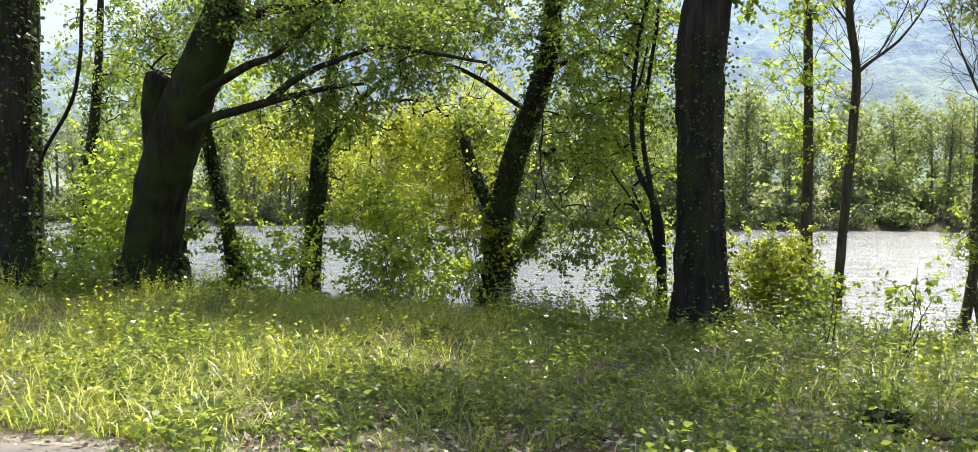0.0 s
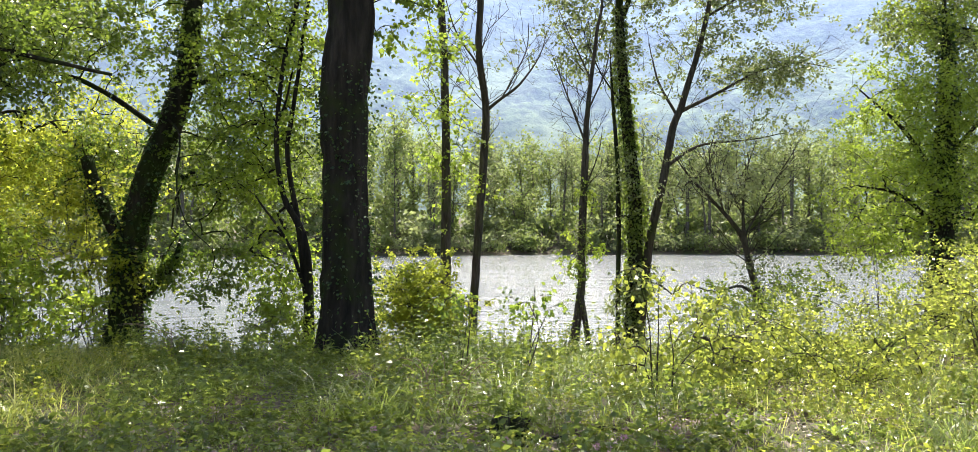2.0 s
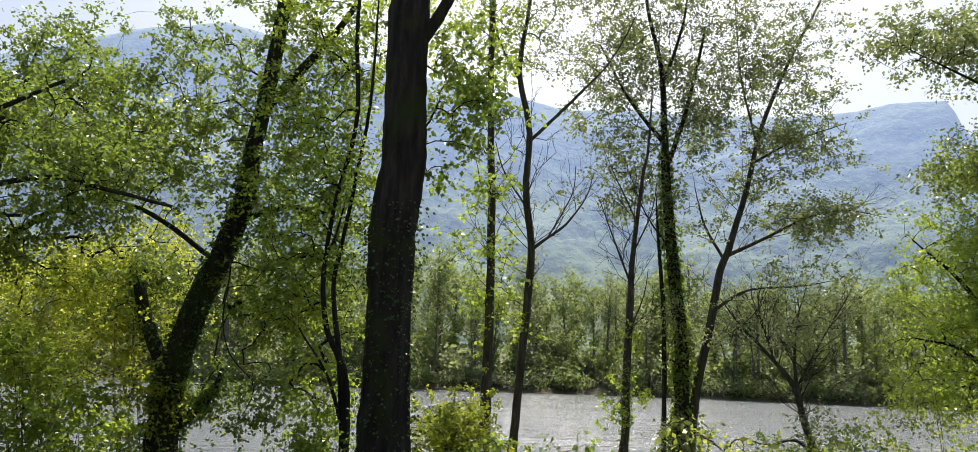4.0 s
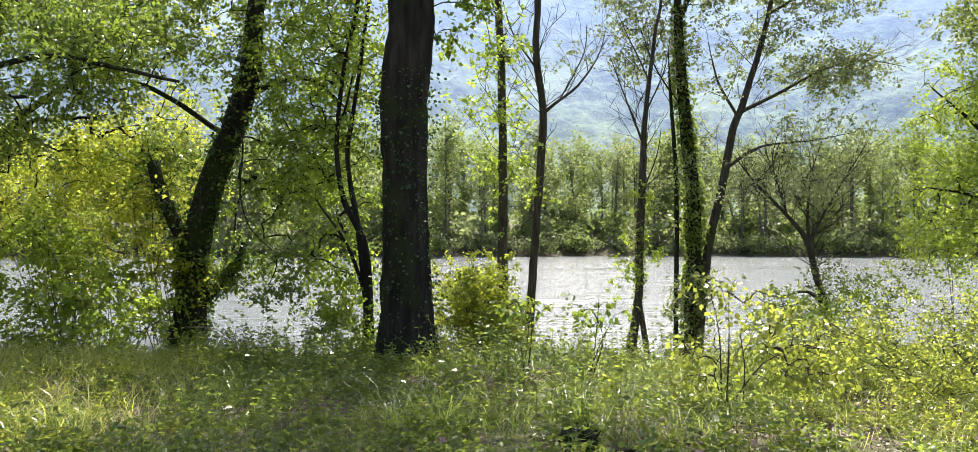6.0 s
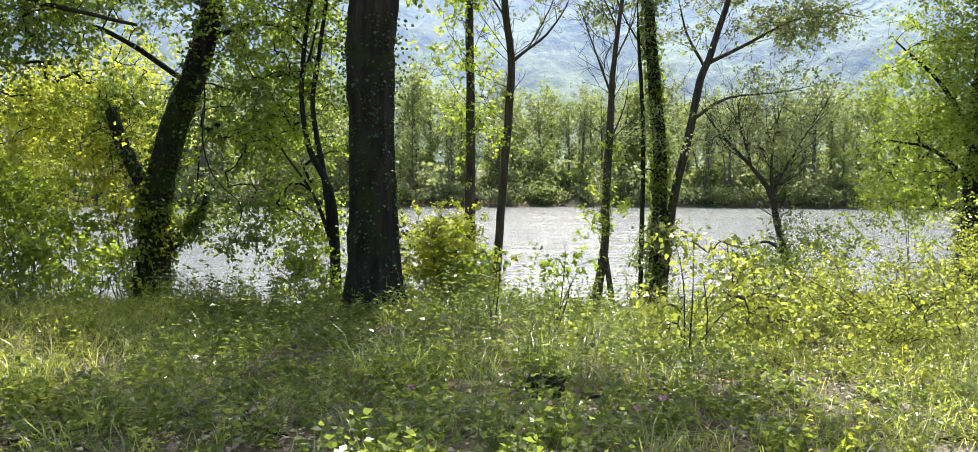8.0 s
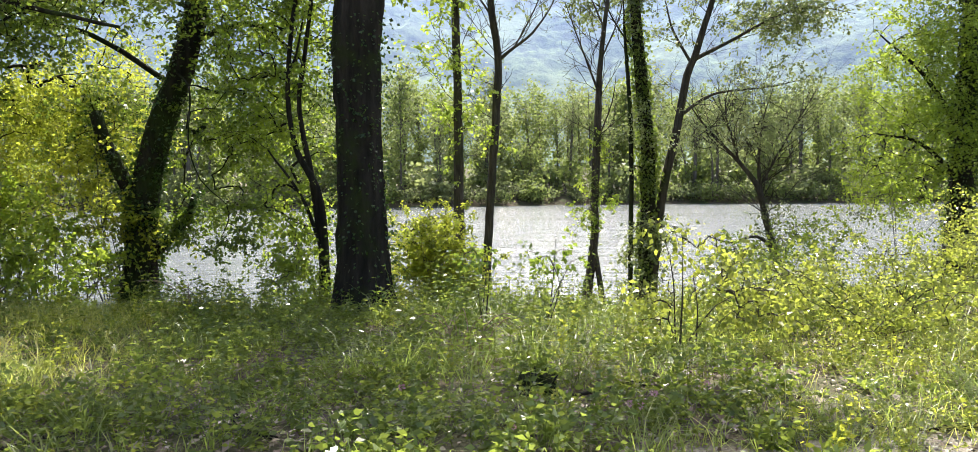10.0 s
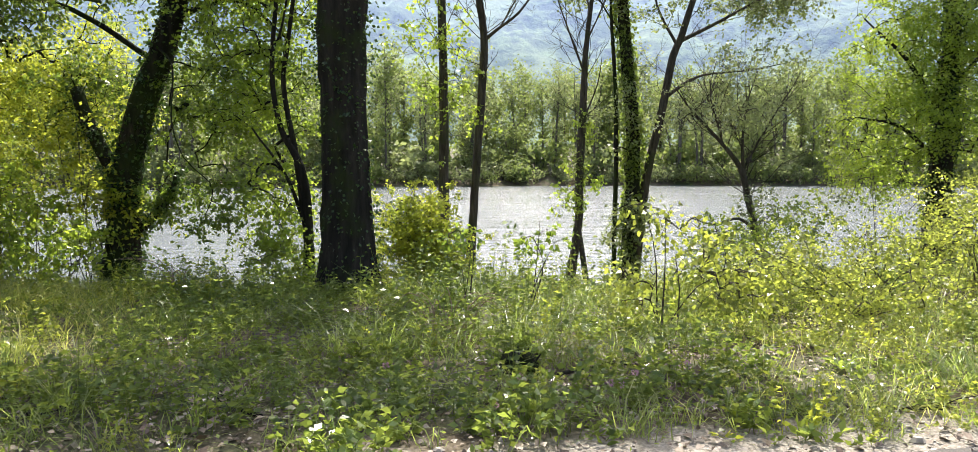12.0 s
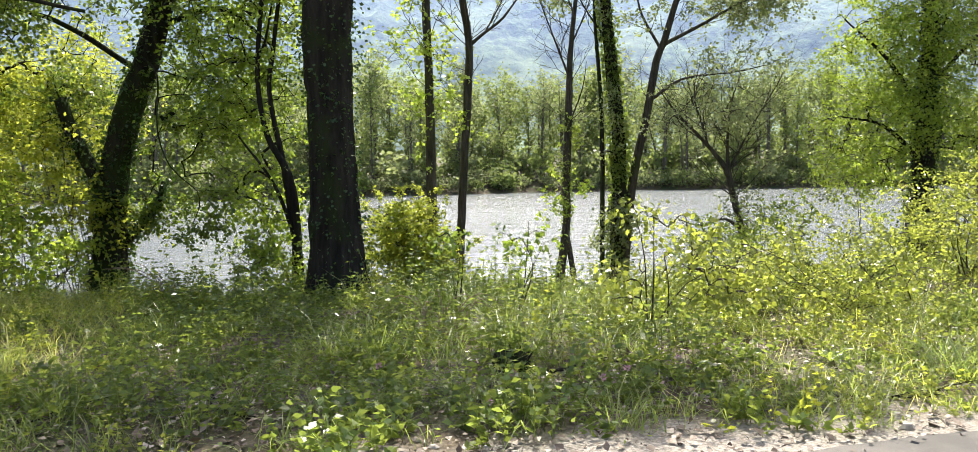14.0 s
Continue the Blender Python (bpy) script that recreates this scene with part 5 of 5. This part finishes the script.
tagged(fine, "fine yellowing grass on the sunny bank", "grass", kind="stuff")

# Dry grass stems in the thicket and at the crest.
sx, sy = scatter(rng, 800, -13, 9.5, 4.6, 12, lambda x, y: soft_step(4.8, 6.0, edge_run(x, y)) * 0.6)
dry = piece("dry_grass", *blades(rng, on_ground(sx, sy, -0.02), rng.uniform(0.2, 0.6, len(sx)), rng.uniform(0.003, 0.006, len(sx)), rng.uniform(0.1, 0.9, len(sx))), DRY)
tagged(dry, "bleached dry stems standing among green grass", "grass", kind="stuff")


def clover(x, y, seed):
    rng = np.random.default_rng(seed)
    z = float(ground_z(x, y))
    root = thing("clover_flower", (x, y, z - 0.02), "pink clover head on a thin green stalk", "flower", "clover flowers")
    h = rng.uniform(0.16, 0.26)
    v, f = tube([[x, y, z - 0.02], [x + 0.01, y, z + h / 2], [x, y - 0.01, z + h]], [0.003, 0.0025, 0.002], 5)
    under(piece("stalk", v, f, HERB), root)
    d = unit(rng.normal(size=(60, 3)))
    v, f = leaves(rng, np.array([x, y - 0.01, z + h]) + d * [0.012, 0.012, 0.01], 0.018, d * 3, -0.2, 0.4, 0.0)
    under(piece("flower_head", v, f, PINK), root)
    return root


# A bushy fringe where the verge meets the grit.
fx, fy = scatter(rng, 1500, -7, 6, 2.6, 6.5, lambda x, y: front(x, y) * (1 - bare_gap(x, y)) * (1 - soft_step(4.9, 5.5, edge_run(x, y))) * (0.2 + 0.8 * soft_step(-0.2, 0.4, wavy(x * 1.9, y * 1.9, 81))))
count = rng.integers(8, 16, len(fx))
px, py = np.repeat(fx, count) + rng.normal(size=count.sum()) * 0.05, np.repeat(fy, count) + rng.normal(size=count.sum()) * 0.05
fringe = piece("verge_grass", *blades(rng, on_ground(px, py, -0.02), rng.uniform(0.08, 0.3, len(px)), rng.uniform(0.004, 0.009, len(px)), rng.uniform(0.5, 1.4, len(px))), GRASS)
tagged(fringe, "short arching grass fringing the road edge", "grass", kind="stuff")
for k, (x, y) in enumerate([(0.72, 5.15), (0.62, 4.95), (-0.1, 4.62), (0.85, 5.4), (1.25, 5.6), (0.05, 5.0), (-0.85, 5.3)]):
    clover(x, y, 900 + k)


def dock(x, y, seed, size):
    """A rosette of long upright leaves."""
    rng = np.random.default_rng(seed)
    z = float(ground_z(x, y))
    root = thing("dock_plant", (x, y, z), "broad-leaved dock rosette at the road edge", "plant", "dock plants")
    for k in range(9):
        a, up = k * 2.4 + rng.uniform(-0.3, 0.3), rng.uniform(0.5, 1.3)
        out = np.array([math.cos(a), math.sin(a), 0])
        side = np.array([-math.sin(a), math.cos(a), 0])
        rows, ln = [], size * rng.uniform(0.7, 1.1)
        for s, w in ((0, 0.08), (0.25, 0.55), (0.55, 0.8), (0.82, 0.5), (1.0, 0.05)):
            c = np.array([x, y, z]) + out * ln * s * 0.8 + np.array([0, 0, 1]) * ln * (up * s - 0.75 * s * s)
            e = side * ln * 0.16 * w
            rows += [c - e + [0, 0, 0.012 * w], c - [0, 0, 0.01 * w], c + e + [0, 0, 0.012 * w]]
        f = [[3 * q + d, 3 * q + d + 1, 3 * q + d + 4, 3 * q + d + 3] for q in range(4) for d in (0, 1)]
        under(piece("leaf", np.array(rows), f, HERB), root)
    return root


for k, (x, y, s) in enumerate([(-4.35, 4.0, 0.34), (-4.75, 4.35, 0.3), (-3.3, 4.45, 0.26), (-0.95, 5.0, 0.24), (1.35, 5.75, 0.22), (2.6, 6.2, 0.24)]):
    dock(x, y, 950 + k, s)


def pebbles(seed, n):
    rng = np.random.default_rng(seed)
    x, y = scatter(rng, n, -6, 6, 3.0, 6.0, lambda x, y: soft_step(3.5, 3.9, edge_run(x, y)) * (1 - soft_step(4.4, 5.0, edge_run(x, y))))
    pile = Pile()
    ring = np.array([[math.cos(a), math.sin(a)] for a in np.linspace(0, 6.283, 7)[:-1]])
    for px, py in zip(x, y):
        s, flat = rng.gamma(2.0, 0.0045) + 0.004, rng.uniform(0.35, 0.7)
        top = np.column_stack([ring * rng.uniform(0.35, 0.7, (6, 1)), np.full(6, flat)])
        mid = np.column_stack([ring * rng.uniform(0.8, 1.2, (6, 1)), np.full(6, 0.1)])
        v = np.vstack([mid, top]) * s * [1, rng.uniform(0.6, 1), 1] + [px, py, float(ground_z(px, py))]
        f = [[k, (k + 1) % 6, 6 + (k + 1) % 6, 6 + k] for k in range(6)] + [[6, 7, 8, 9], [6, 9, 10, 11]]
        pile.put(v, f)
    return pile.done()


gravel = piece("gravel", *pebbles(121, 1500), petal_mat("limestone", (0.36, 0.335, 0.3)), smooth=False)
tagged(gravel, "small pale stones strewn along the road edge", "gravel", kind="stuff")


def fallen_branch(seed, x, y, turn, long):
    rng = np.random.default_rng(seed)
    z = float(ground_z(x, y))
    root = thing("fallen_branch", (x, y, z), "broken grey branch lying in the litter", "branch", "fallen branches")
    d = np.array([math.cos(turn), math.sin(turn), 0])
    pts = [(*(np.array([x, y, z + 0.02]) + d * long * s + rng.normal(size=3) * [0.03, 0.03, 0.01]), 0.016 * (1 - 0.7 * s)) for s in (0, 0.35, 0.7, 1.0)]
    line = smooth_line(pts, 0.08)
    under(piece("stick", *tube(line[:, :3], line[:, 3], 7, 0.1, rng), BARK), root)
    for k in range(4):
        b = line[int(len(line) * rng.uniform(0.25, 0.85))]
        e = b[:3] + d * 0.2 + rng.normal(size=3) * [0.12, 0.12, 0.03] + [0, 0, 0.06]
        under(piece("twig", *tube([b[:3], (b[:3] + e) / 2 + [0, 0, 0.02], e], [0.006, 0.004, 0.002], 5), BARK), root)
    return root


for k, (x, y, turn, long) in enumerate([(0.3, 5.9, 0.4, 0.7), (-1.6, 4.9, 2.5, 0.5), (2.2, 5.2, -0.3, 0.6), (-3.2, 4.6, 0.9, 0.5)]):
    fallen_branch(970 + k, x, y, turn, long)


def rotten_stump(x, y, seed):
    """A low rotten stump: a ragged ring of wood round a sunken heart, with splinters standing on its rim."""
    rng = np.random.default_rng(seed)
    z = float(ground_z(x, y))
    root = thing("rotten_stump", (x, y, z), "small dark rotten stump among the weeds", "stump")
    n = 14
    a = np.linspace(0, 2 * np.pi, n, endpoint=False)
    rows = []
    for r, h in ((0.17, -0.03), (0.14, 0.04), (0.12, 0.1), (0.105, 0.14), (0.07, 0.11), (0.02, 0.05)):
        rr = r * (1 + 0.16 * rng.normal(size=n))
        rows.append(np.stack([x + rr * np.cos(a), y + rr * np.sin(a), z + h + (h > 0.03) * rng.normal(size=n) * 0.022], 1))
    i, j = np.meshgrid(np.arange(len(rows) - 1), np.arange(n), indexing="ij")
    f = np.stack([i * n + j, i * n + (j + 1) % n, (i + 1) * n + (j + 1) % n, (i + 1) * n + j], -1).reshape(-1, 4)
    under(piece("stump_body", np.vstack(rows), f, BARK_MOSSY), root)
    for k in range(7):
        t = rng.uniform(0, 6.283)
        b = np.array([x + 0.11 * math.cos(t), y + 0.11 * math.sin(t), z + 0.09])
        e = b + [rng.normal() * 0.03, rng.normal() * 0.03, rng.uniform(0.05, 0.12)]
        under(piece("splinter", *tube([b, (b + e) / 2, e], [0.014, 0.01, 0.003], 5), BARK), root)
    return root


rotten_stump(0.08, 6.05, 990)
